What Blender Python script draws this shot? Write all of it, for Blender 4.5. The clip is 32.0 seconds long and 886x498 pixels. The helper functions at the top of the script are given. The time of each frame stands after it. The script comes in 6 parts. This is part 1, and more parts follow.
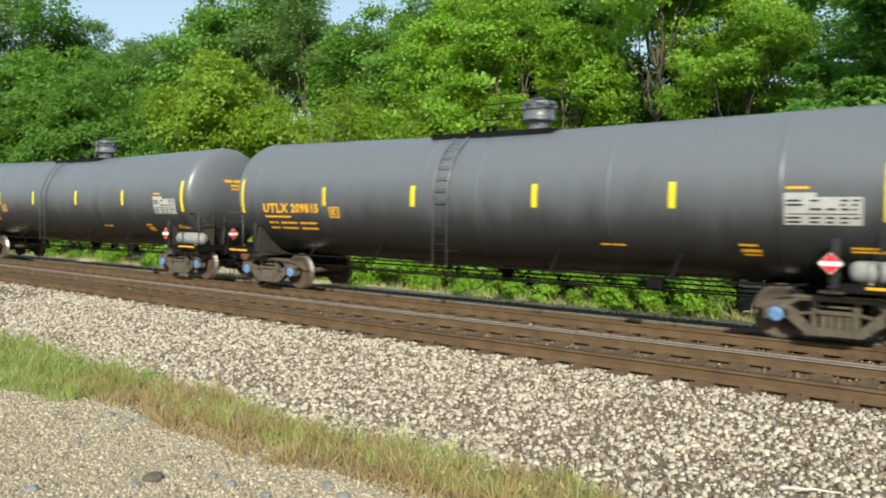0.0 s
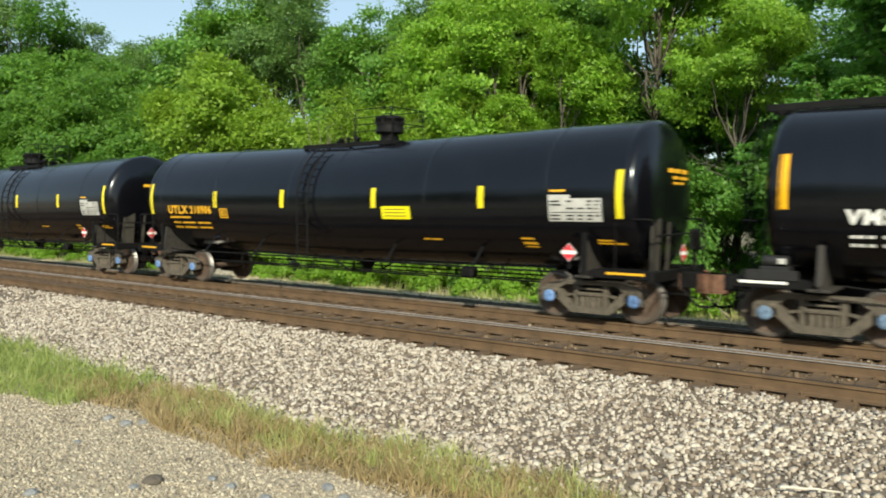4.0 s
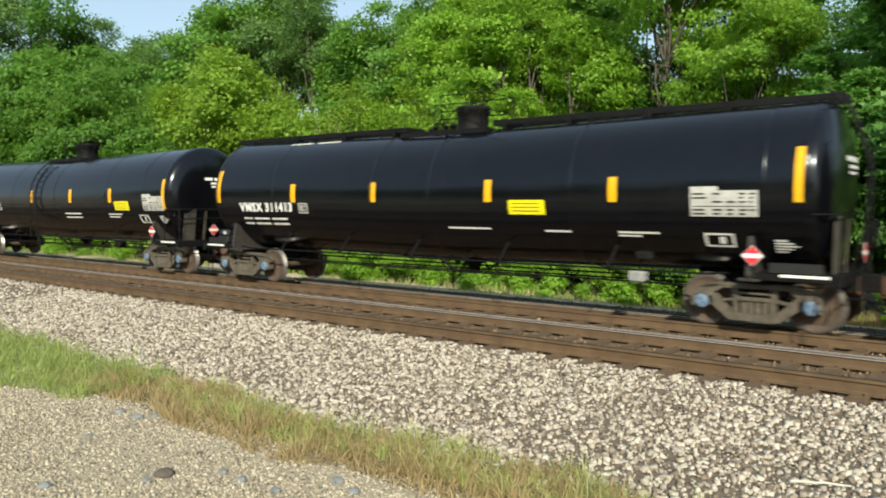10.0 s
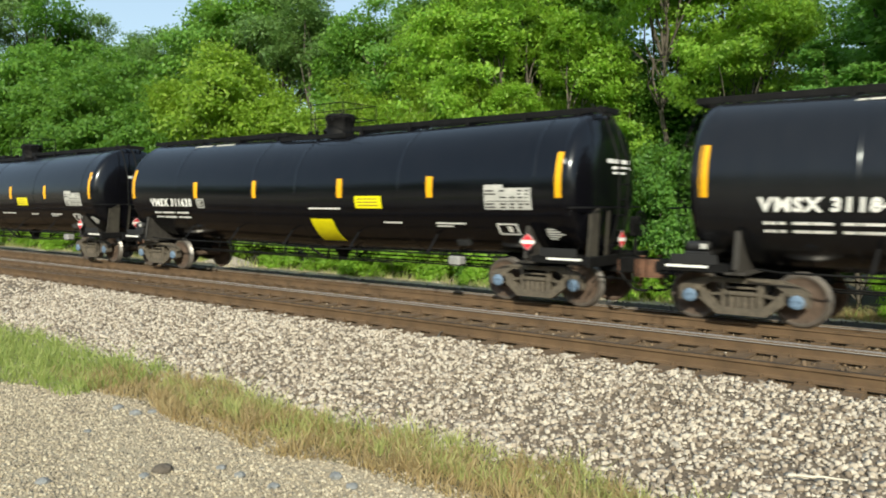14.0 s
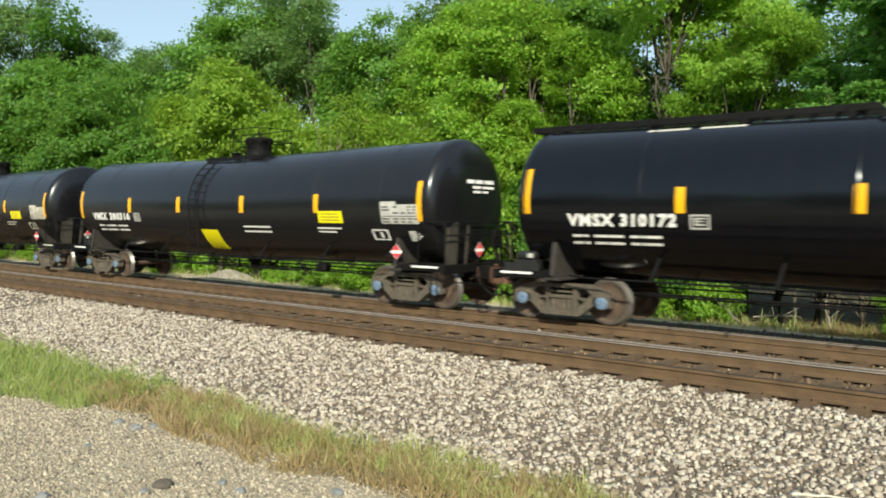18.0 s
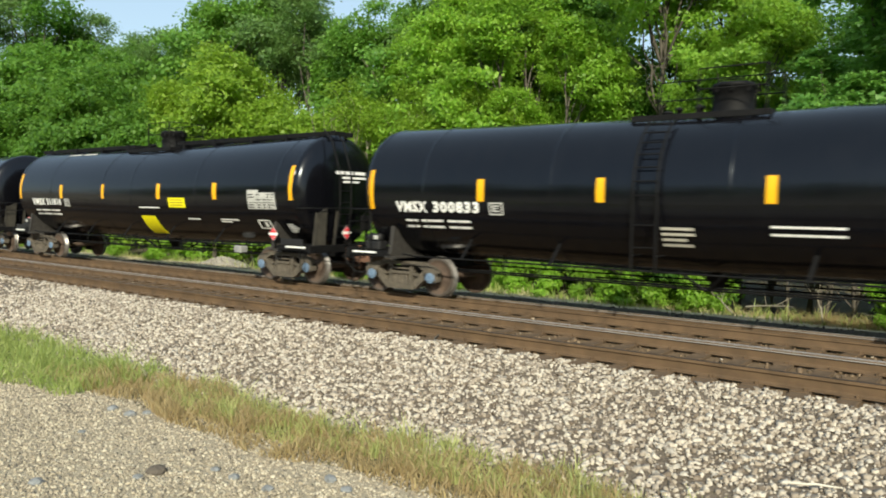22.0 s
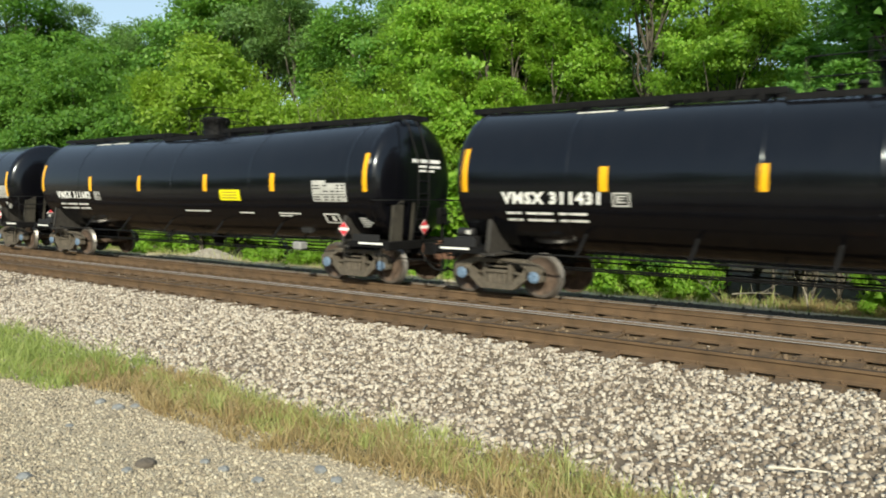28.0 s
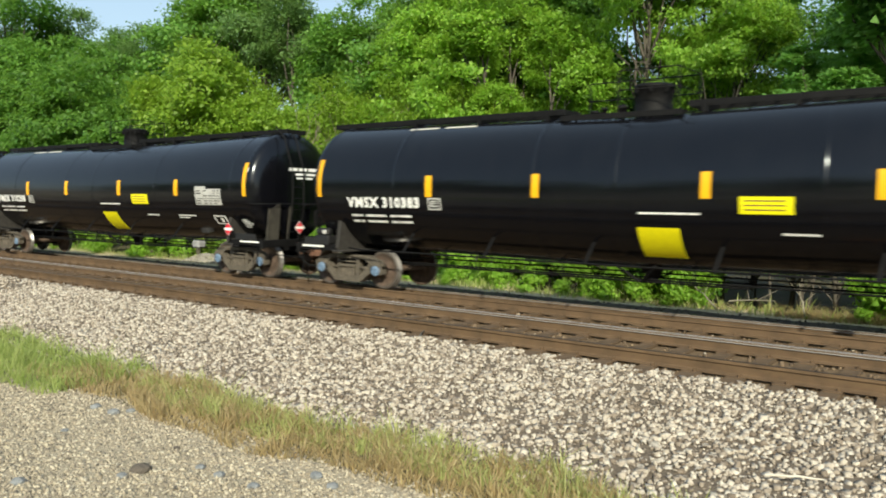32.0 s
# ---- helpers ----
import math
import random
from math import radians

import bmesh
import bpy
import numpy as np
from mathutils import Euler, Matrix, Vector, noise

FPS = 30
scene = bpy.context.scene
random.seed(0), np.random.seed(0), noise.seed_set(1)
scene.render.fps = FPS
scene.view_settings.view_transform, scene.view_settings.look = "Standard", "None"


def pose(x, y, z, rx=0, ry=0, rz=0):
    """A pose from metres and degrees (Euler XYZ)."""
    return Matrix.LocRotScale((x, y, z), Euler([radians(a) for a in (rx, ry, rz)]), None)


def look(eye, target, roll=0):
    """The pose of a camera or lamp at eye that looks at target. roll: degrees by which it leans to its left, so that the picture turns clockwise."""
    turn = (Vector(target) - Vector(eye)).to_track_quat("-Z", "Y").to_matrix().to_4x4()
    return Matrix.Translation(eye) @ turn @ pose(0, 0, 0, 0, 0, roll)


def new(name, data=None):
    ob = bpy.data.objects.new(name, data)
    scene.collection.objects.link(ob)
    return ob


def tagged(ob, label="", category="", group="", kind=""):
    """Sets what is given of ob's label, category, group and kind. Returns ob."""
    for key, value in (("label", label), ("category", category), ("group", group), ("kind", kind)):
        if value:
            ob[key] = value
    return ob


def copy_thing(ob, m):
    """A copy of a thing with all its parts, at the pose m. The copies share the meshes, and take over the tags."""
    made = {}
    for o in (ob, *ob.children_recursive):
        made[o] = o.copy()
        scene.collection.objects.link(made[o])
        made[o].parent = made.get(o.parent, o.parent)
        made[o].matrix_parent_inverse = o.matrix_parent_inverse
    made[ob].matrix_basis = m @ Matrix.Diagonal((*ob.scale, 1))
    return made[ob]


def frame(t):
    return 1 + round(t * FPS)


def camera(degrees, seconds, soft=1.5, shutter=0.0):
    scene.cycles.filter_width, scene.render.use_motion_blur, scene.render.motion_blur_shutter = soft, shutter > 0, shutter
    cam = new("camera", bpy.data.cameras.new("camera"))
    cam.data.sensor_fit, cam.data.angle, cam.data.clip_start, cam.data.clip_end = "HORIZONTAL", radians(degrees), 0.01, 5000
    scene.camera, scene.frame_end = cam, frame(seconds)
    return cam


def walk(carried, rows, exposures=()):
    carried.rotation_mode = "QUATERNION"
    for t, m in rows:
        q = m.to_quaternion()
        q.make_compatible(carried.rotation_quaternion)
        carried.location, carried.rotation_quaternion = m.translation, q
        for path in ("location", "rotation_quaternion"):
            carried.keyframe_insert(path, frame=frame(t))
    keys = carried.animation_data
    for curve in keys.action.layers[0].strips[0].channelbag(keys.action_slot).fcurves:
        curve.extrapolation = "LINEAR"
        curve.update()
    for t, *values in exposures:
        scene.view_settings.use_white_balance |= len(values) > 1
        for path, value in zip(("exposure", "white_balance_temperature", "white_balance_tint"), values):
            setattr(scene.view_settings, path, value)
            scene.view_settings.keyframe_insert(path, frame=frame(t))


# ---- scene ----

# ---- camera: hand-held on one spot beside the line, a few degrees of sway ----
# world: x along the track, y away from the camera, z = 0 at the rail head of the far track
EYE = (0.0, 0.0, 2.126)
TURNS = [
    (0, 87.06, -0.55, 37.20), (0.5, 87.06, -0.62, 37.25), (1, 87.15, -0.63, 37.28), (1.5, 87.20, -0.49, 37.26),
    (2, 87.31, -0.51, 37.19), (2.5, 87.31, -0.62, 37.09), (3, 87.24, -0.41, 37.05), (3.5, 87.20, -0.32, 37.09),
    (5.5, 86.94, -0.23, 37.14), (6, 86.88, -0.20, 37.27), (6.5, 86.85, -0.06, 37.36), (7, 86.80, -0.04, 37.41),
    (7.5, 86.73, -0.09, 37.41), (8, 86.66, -0.16, 37.48), (8.5, 86.65, -0.27, 37.61), (9, 86.72, -0.21, 37.71),
    (9.5, 86.74, -0.15, 37.76), (10, 86.70, -0.12, 37.77), (10.5, 86.59, -0.20, 37.78), (11, 86.48, 0.04, 37.85),
    (11.5, 86.43, 0.07, 37.86), (12, 86.46, 0.15, 37.82), (12.5, 86.45, -0.01, 37.78), (13, 86.43, -0.15, 37.70),
    (13.5, 86.35, -0.08, 37.62), (14, 86.35, -0.05, 37.59), (14.5, 86.42, -0.21, 37.58), (16.5, 87.16, -0.08, 37.75),
    (17, 87.28, -0.24, 37.82), (17.5, 87.43, -0.22, 37.86), (18, 87.52, -0.30, 37.81), (18.5, 87.51, -0.33, 37.71),
    (19, 87.42, -0.35, 37.66), (19.5, 87.11, -0.05, 37.55), (20, 86.95, 0.03, 37.50), (20.5, 86.66, -0.19, 37.47),
    (21, 86.51, -0.26, 37.46), (21.5, 86.53, -0.35, 37.40), (22, 86.63, -0.66, 37.41), (22.5, 86.63, -0.57, 37.36),
    (23, 86.59, -0.54, 37.20), (23.5, 86.52, -0.78, 37.08), (24, 86.49, -0.68, 37.00), (24.5, 86.49, -0.70, 36.97),
    (25, 86.48, -0.61, 36.90), (25.5, 86.41, -0.62, 36.82), (27.5, 85.96, -0.16, 36.62), (28, 85.89, -0.26, 36.47),
    (28.5, 85.92, -0.55, 36.44), (29, 86.11, -0.70, 36.43), (29.5, 86.20, -0.46, 36.35), (30, 86.31, -0.41, 36.26),
    (30.5, 86.35, -0.53, 36.28), (31, 86.40, -0.64, 36.29), (31.5, 86.38, -0.51, 36.30), (32, 86.33, -0.53, 36.28),
]
cam = camera(60.91, 32.0, soft=1.9, shutter=0.18)
walk(cam, [(t, pose(*EYE, rx, ry, rz)) for t, rx, ry, rz in TURNS],
     exposures=((0, 0.25, 6850, 2), (32, 0.25, 6850, 2)))

# ---- daylight: clear sky, sun behind the camera's right shoulder ----
SUN = Vector((0.51, -0.67, 0.50)).normalized()
world = bpy.data.worlds.new("sky")
scene.world = world
world.use_nodes = True
wn = world.node_tree
sky = wn.nodes.new("ShaderNodeTexSky")
sky.sky_type, sky.sun_disc = "NISHITA", False
sky.sun_elevation, sky.sun_rotation = math.asin(SUN.z), math.atan2(SUN.x, SUN.y)
sky.air_density, sky.dust_density, sky.ozone_density = 1.0, 1.5, 1.0
milk = wn.nodes.new("ShaderNodeMix")  # thin high haze over the whole sky
milk.data_type = "RGBA"
milk.inputs[0].default_value, milk.inputs[7].default_value = 0.34, (5.2, 6.5, 8.4, 1)
wn.links.new(sky.outputs[0], milk.inputs[6])
wn.links.new(milk.outputs[2], wn.nodes["Background"].inputs[0])
wn.nodes["Background"].inputs[1].default_value = 0.13
sun = new("sun", bpy.data.lights.new("sun", "SUN"))
sun.data.energy, sun.data.angle, sun.data.color = 5.0, radians(0.53), (1.0, 0.93, 0.80)
sun.matrix_world = look(SUN * 80, (0, 0, 0))


# ---- materials ----
class Nodes:
    """A material's node tree, with one short call for each node."""

    def __init__(self, name):
        self.mat = bpy.data.materials.new(name)
        self.mat.use_nodes = True
        self.t = self.mat.node_tree
        self.b = self.t.nodes["Principled BSDF"]

    def put(self, kind, **inputs):
        n = self.t.nodes.new(kind)
        for k, v in inputs.items():
            self.link(v, n.inputs[k.replace("_", " ")])
        return n

    def link(self, v, socket):
        if isinstance(v, bpy.types.NodeSocket):
            self.t.links.new(v, socket)
        else:
            socket.default_value = v

    def at(self):
        return self.t.nodes.new("ShaderNodeTexCoord").outputs["Object"]

    def world_at(self):
        return self.t.nodes.new("ShaderNodeNewGeometry").outputs["Position"]

    def noise(self, where, scale, detail=4.0, rough=0.6):
        return self.put("ShaderNodeTexNoise", Vector=where, Scale=scale, Detail=detail, Roughness=rough).outputs["Fac"]

    def stretch(self, where, s):
        n = self.put("ShaderNodeMapping", Vector=where)
        n.inputs["Scale"].default_value = s
        return n.outputs[0]

    def ramp(self, fac, stops):
        n = self.put("ShaderNodeValToRGB", Fac=fac)
        e = n.color_ramp.elements
        while len(e) < len(stops):
            e.new(0.5)
        for el, (p, c) in zip(e, stops):
            el.position = p
            el.color = (*c, 1) if not isinstance(c, float) else (c, c, c, 1)
        return n.outputs[0]

    def mix(self, fac, a, b, how="MIX"):
        n = self.t.nodes.new("ShaderNodeMix")
        n.data_type, n.blend_type = "RGBA", how
        for sock, v in ((n.inputs[0], fac), (n.inputs[6], a), (n.inputs[7], b)):
            if isinstance(v, tuple):
                v = (*v, 1)
            self.link(v, sock)
        return n.outputs[2]

    def math(self, how, a, b=0.5):
        n = self.t.nodes.new("ShaderNodeMath")
        n.operation = how
        self.link(a, n.inputs[0])
        self.link(b, n.inputs[1])
        return n.outputs[0]

    def bump(self, height, strength=0.3, dist=0.01):
        n = self.put("ShaderNodeBump", Height=height, Strength=strength, Distance=dist)
        self.t.links.new(n.outputs[0], self.b.inputs["Normal"])

    def set(self, **inputs):
        for k, v in inputs.items():
            if isinstance(v, tuple):
                v = (*v, 1)
            self.link(v, self.b.inputs[k.replace("_", " ")])
        return self.mat

    def island(self):
        return self.t.nodes.new("ShaderNodeNewGeometry").outputs["Random Per Island"]

    def each(self):
        return self.t.nodes.new("ShaderNodeObjectInfo").outputs["Random"]


def paint(name, base, dust, amount=0.35, rough=0.34, metal=0.0, spec=0.5, tint=(1, 1, 1)):
    """Tank paint with dust film, faint vertical streaks and hardly visible plate waves."""
    n = Nodes(name)
    at = n.at()
    grain = n.noise(at, 2.2, 6)
    streak = n.noise(n.stretch(at, (5.0, 0.6, 0.5)), 1.6, 5)
    both = n.math("MULTIPLY", grain, streak)
    film = n.ramp(both, [(0.16, 0.0), (0.55, amount)])
    n.set(Base_Color=n.mix(film, base, dust), Metallic=metal, Specular_IOR_Level=spec, Specular_Tint=tint,
          Roughness=n.ramp(n.noise(at, 1.1, 5), [(0.3, rough - 0.02), (0.75, rough + 0.05)]))
    n.bump(n.noise(n.stretch(at, (0.5, 1.0, 1.0)), 1.3, 3), 0.03, 0.02)
    return n.mat


def plain(name, base, rough=0.6, metal=0.0, vary=0.25, scale=8.0, bump=0.15, spec=0.5):
    """Small parts: one colour with grain and wear."""
    n = Nodes(name)
    at = n.at()
    low = tuple(c * (1 - vary) for c in base)
    high = tuple(min(1.0, c * (1 + vary)) for c in base)
    n.set(Base_Color=n.ramp(n.noise(at, scale, 6), [(0.3, low), (0.7, high)]), Roughness=rough, Metallic=metal, Specular_IOR_Level=spec)
    if bump:
        n.bump(n.noise(at, scale * 6, 4), bump, 0.004)
    return n.mat


def stone(name, stops, rough=0.85):
    """Loose stones, each with its own shade, mottled."""
    n = Nodes(name)
    shade = n.ramp(n.island(), stops)
    n.set(Base_Color=n.mix(n.ramp(n.noise(n.world_at(), 38.0, 4), [(0.35, 0.0), (0.75, 0.45)]), shade, (0.16, 0.13, 0.1)), Roughness=rough)
    n.bump(n.noise(n.world_at(), 90.0, 3), 0.4, 0.006)
    return n.mat


def earth(name, a, b, c, scale=20.0, rough=0.95, bump=0.6):
    """Ground between the stones: two colours at a fine and a coarse scale."""
    n = Nodes(name)
    at = n.world_at()
    fine = n.ramp(n.noise(at, scale, 6, 0.7), [(0.36, a), (0.64, b)])
    coarse = n.ramp(n.noise(at, 0.7, 5), [(0.4, 0.0), (0.7, 0.6)])
    n.set(Base_Color=n.mix(coarse, fine, c), Roughness=rough)
    n.bump(n.noise(at, scale * 1.6, 5), bump, 0.02)
    return n.mat


def leaf(name, dark, light, glow):
    """Leaves: each its own green, light shining through."""
    n = Nodes(name)
    col = n.mix(n.math("MULTIPLY", n.island(), 0.9), dark, light)
    tone = n.put("ShaderNodeHueSaturation", Color=col, Value=n.ramp(n.each(), [(0.0, 0.8), (1.0, 1.15)]))
    n.set(Base_Color=tone.outputs[0], Roughness=0.5, Specular_IOR_Level=0.35)
    thru = n.put("ShaderNodeBsdfTranslucent", Color=(*glow, 1))
    half = n.put("ShaderNodeMixShader", Fac=0.42)
    n.t.links.new(n.b.outputs[0], half.inputs[1])
    n.t.links.new(thru.outputs[0], half.inputs[2])
    n.t.links.new(half.outputs[0], n.t.nodes["Material Output"].inputs[0])
    return n.mat


def darkened(name, base, low_tone):
    """Old grey tank paint, going near-black along the belly in an uneven, streaked edge."""
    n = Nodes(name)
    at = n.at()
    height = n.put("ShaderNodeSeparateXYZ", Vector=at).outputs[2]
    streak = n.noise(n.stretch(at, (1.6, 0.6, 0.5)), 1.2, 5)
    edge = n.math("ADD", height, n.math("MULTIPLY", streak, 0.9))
    low_share = n.ramp(n.math("MULTIPLY", edge, 0.25), [(0.47, 0.96), (0.58, 0.78), (0.69, 0.34), (0.83, 0.0)])
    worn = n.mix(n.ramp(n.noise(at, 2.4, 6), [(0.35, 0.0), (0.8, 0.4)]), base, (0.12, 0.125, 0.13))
    n.set(Base_Color=n.mix(low_share, worn, low_tone), Roughness=n.ramp(n.noise(at, 1.2, 5), [(0.3, 0.30), (0.8, 0.42)]))
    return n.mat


BLACK = paint("black_tank_paint", (0.0028, 0.0029, 0.0043), (0.0105, 0.0104, 0.0120), 0.34, 0.17, spec=0.46, tint=(0.84, 0.92, 1.0))
BROWNISH = paint("dusty_black_tank_paint", (0.006, 0.006, 0.0075), (0.026, 0.024, 0.023), 0.38, 0.25, spec=0.5, tint=(0.84, 0.92, 1.0))
DULL = paint("dull_black_tank_paint", (0.0075, 0.0077, 0.0092), (0.018, 0.0177, 0.0187), 0.5, 0.22, spec=0.5, tint=(0.84, 0.92, 1.0))
GREY = darkened("grey_tank_paint", (0.126, 0.139, 0.165), (0.015, 0.015, 0.016))
IRON = plain("black_ironwork", (0.006, 0.006, 0.0065), 0.65, 0.0, 0.4, 6, spec=0.16)
DUSTY = plain("dusty_cast_steel", (0.092, 0.078, 0.060), 0.85, 0.0, 0.35, 9, 0.4)
SOOT = plain("sooty_steel", (0.030, 0.027, 0.024), 0.7, 0.0, 0.4, 7, 0.3)
SPRING = plain("dusty_coil_spring", (0.095, 0.080, 0.062), 0.85, 0.0, 0.4, 9, 0.3)
GUSSET = plain("dusty_gusset_plate", (0.036, 0.032, 0.025), 0.8, 0.0, 0.45, 5, 0.3)
DARKPLATE = plain("dark_side_plate", (0.011, 0.011, 0.012), 0.6, 0.0, 0.3, 7)
TREAD = plain("bright_wheel_tread", (0.36, 0.34, 0.32), 0.42, 0.8, 0.15)
WHEEL = plain("rusty_wheel_plate", (0.088, 0.060, 0.044), 0.8, 0.0, 0.4, 7, 0.3)
RIM = plain("worn_wheel_rim", (0.095, 0.08, 0.068), 0.5, 0.3, 0.25, 9, 0.2)
CAP = plain("blue_bearing_cap", (0.13, 0.24, 0.48), 0.55, 0.0, 0.3)
GREYBOX = plain("light_grey_box_paint", (0.26, 0.265, 0.27), 0.6, 0.0, 0.2)
CAPG = plain("pale_blue_bearing_cap", (0.13, 0.20, 0.30), 0.55, 0.0, 0.3)
RUST = plain("rusty_coupler_steel", (0.125, 0.062, 0.038), 0.85, 0.0, 0.4, 9, 0.4)
AMBER = plain("amber_reflective_tape", (0.85, 0.42, 0.01), 0.4, 0.0, 0.06, 14, 0)
LEMON = plain("yellow_reflective_tape", (0.75, 0.62, 0.02), 0.4, 0.0, 0.08, 14, 0)
SIGN = plain("yellow_sign_paint", (0.80, 0.72, 0.01), 0.45, 0.0, 0.06, 10, 0)
ORANGE = plain("orange_yellow_lettering", (0.75, 0.40, 0.02), 0.5, 0.0, 0.12, 9, 0)
WHITE = plain("white_lettering", (0.82, 0.82, 0.80), 0.5, 0.0, 0.1, 9, 0)
PANEL = plain("worn_white_panel_paint", (0.46, 0.46, 0.44), 0.5, 0.0, 0.15, 9, 0)
PRINT = plain("dark_print", (0.02, 0.02, 0.02), 0.6, 0.0, 0.2, 9, 0)
GREYPANEL = plain("weathered_grey_panel", (0.39, 0.40, 0.405), 0.6, 0.0, 0.15, 9, 0)
CREAM = plain("dusty_white_stencil", (0.52, 0.50, 0.43), 0.55, 0.0, 0.15, 9, 0)
RED = plain("red_placard", (0.62, 0.03, 0.05), 0.4, 0.0, 0.08, 9, 0)
BLUE = plain("blue_spray_paint", (0.04, 0.25, 0.62), 0.6, 0.0, 0.3, 9, 0)
FAINT = plain("faint_grey_spray_paint", (0.13, 0.135, 0.14), 0.6, 0.0, 0.4, 9, 0)
SILVER = plain("silver_spray_paint", (0.45, 0.46, 0.47), 0.5, 0.0, 0.3, 9, 0)
RAIL = plain("rusty_rail_side", (0.103, 0.064, 0.034), 0.85, 0.0, 0.3, 3, 0.3)
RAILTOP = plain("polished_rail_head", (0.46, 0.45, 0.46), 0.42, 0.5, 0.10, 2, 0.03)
# the dark train mirrored in the polished head is put into this colour
RAILDARK = plain("dark_mirroring_rail_head", (0.045, 0.036, 0.03), 0.5, 0.3, 0.25, 2, 0.1)
RAILFACE = plain("worn_rail_face", (0.34, 0.325, 0.315), 0.45, 0.3, 0.12, 2, 0.03)
TIE = plain("weathered_timber_tie", (0.096, 0.061, 0.033), 0.9, 0.0, 0.35, 5, 0.6)
BALLAST = stone("pale_ballast_stone", [(0.0, (0.11, 0.082, 0.06)), (0.22, (0.26, 0.215, 0.168)), (0.5, (0.45, 0.395, 0.325)), (1.0, (0.61, 0.555, 0.47))])
BROWNSTONE = stone("rust_stained_stone", [(0.0, (0.07, 0.046, 0.027)), (0.75, (0.155, 0.101, 0.056)), (0.97, (0.22, 0.155, 0.09)), (1.0, (0.55, 0.5, 0.42))])
PEBBLE = stone("buff_pebble", [(0.0, (0.15, 0.133, 0.105)), (0.3, (0.32, 0.273, 0.20)), (0.6, (0.44, 0.38, 0.28)), (1.0, (0.60, 0.535, 0.41))])
GRAVEL = earth("buff_gravel", (0.20, 0.168, 0.118), (0.47, 0.405, 0.295), (0.36, 0.31, 0.225), 46.0)
HEAPGRAVEL = earth("grey_heap_gravel", (0.19, 0.17, 0.14), (0.42, 0.385, 0.33), (0.31, 0.285, 0.245), 20.0)
HEAPSTONE = stone("grey_heap_stone", [(0.0, (0.17, 0.155, 0.13)), (0.5, (0.34, 0.315, 0.27)), (1.0, (0.52, 0.485, 0.42))])
# near-black tones: the train's shadow on the far shoulder, put into the colour
SHADESTONE = stone("shadow_toned_ballast_stone", [(0.0, (0.022, 0.020, 0.018)), (0.6, (0.05, 0.045, 0.04)), (1.0, (0.10, 0.09, 0.08))])
SHADEBED = earth("shadow_toned_bed", (0.02, 0.018, 0.016), (0.055, 0.048, 0.042), (0.035, 0.03, 0.027), 18.0)
BED = earth("ballast_bed", (0.065, 0.050, 0.036), (0.20, 0.158, 0.115), (0.11, 0.086, 0.062), 22.0)
LITTER = earth("dry_pale_litter", (0.30, 0.26, 0.19), (0.60, 0.54, 0.42), (0.46, 0.41, 0.31), 18.0)
RUSTBED = earth("rust_stained_bed", (0.065, 0.042, 0.022), (0.185, 0.12, 0.062), (0.13, 0.085, 0.045), 16.0)
SOIL = earth("leafy_soil", (0.07, 0.055, 0.03), (0.15, 0.125, 0.06), (0.09, 0.10, 0.035), 6.0)
BARK = plain("grey_brown_bark", (0.082, 0.072, 0.058), 0.95, 0.0, 0.4, 5, 0.8)
PALEBARK = plain("pale_dry_bark", (0.24, 0.215, 0.165), 0.95, 0.0, 0.3, 5, 0.6)
LIME = leaf("lime_green_leaf", (0.125, 0.235, 0.022), (0.26, 0.385, 0.045), (0.38, 0.57, 0.06))
MAPLE = leaf("bright_maple_leaf", (0.124, 0.268, 0.028), (0.275, 0.445, 0.058), (0.42, 0.65, 0.075))
MID = leaf("mid_green_leaf", (0.070, 0.178, 0.032), (0.175, 0.32, 0.058), (0.28, 0.50, 0.075))
LUSH = leaf("lush_green_leaf", (0.060, 0.155, 0.025), (0.15, 0.285, 0.044), (0.24, 0.45, 0.058))
LINDEN = leaf("dark_linden_leaf", (0.078, 0.195, 0.046), (0.19, 0.37, 0.08), (0.27, 0.53, 0.09))
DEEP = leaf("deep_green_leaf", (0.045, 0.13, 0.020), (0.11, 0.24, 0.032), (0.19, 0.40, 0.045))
GREYGREEN = leaf("grey_green_leaf", (0.088, 0.178, 0.055), (0.18, 0.295, 0.095), (0.27, 0.44, 0.11))
BLADE = leaf("grass_blade", (0.23, 0.29, 0.085), (0.50, 0.50, 0.22), (0.56, 0.58, 0.21))
GREENBLADE = leaf("green_grass_blade", (0.19, 0.27, 0.065), (0.42, 0.46, 0.17), (0.48, 0.56, 0.17))
STRAW = leaf("dry_grass_blade", (0.31, 0.22, 0.115), (0.52, 0.43, 0.23), (0.55, 0.43, 0.2))
PALESTRAW = leaf("bleached_grass_blade", (0.42, 0.36, 0.23), (0.66, 0.58, 0.40), (0.6, 0.52, 0.32))
FRESH = leaf("fresh_green_leaf", (0.058, 0.153, 0.028), (0.14, 0.283, 0.05), (0.245, 0.455, 0.06))


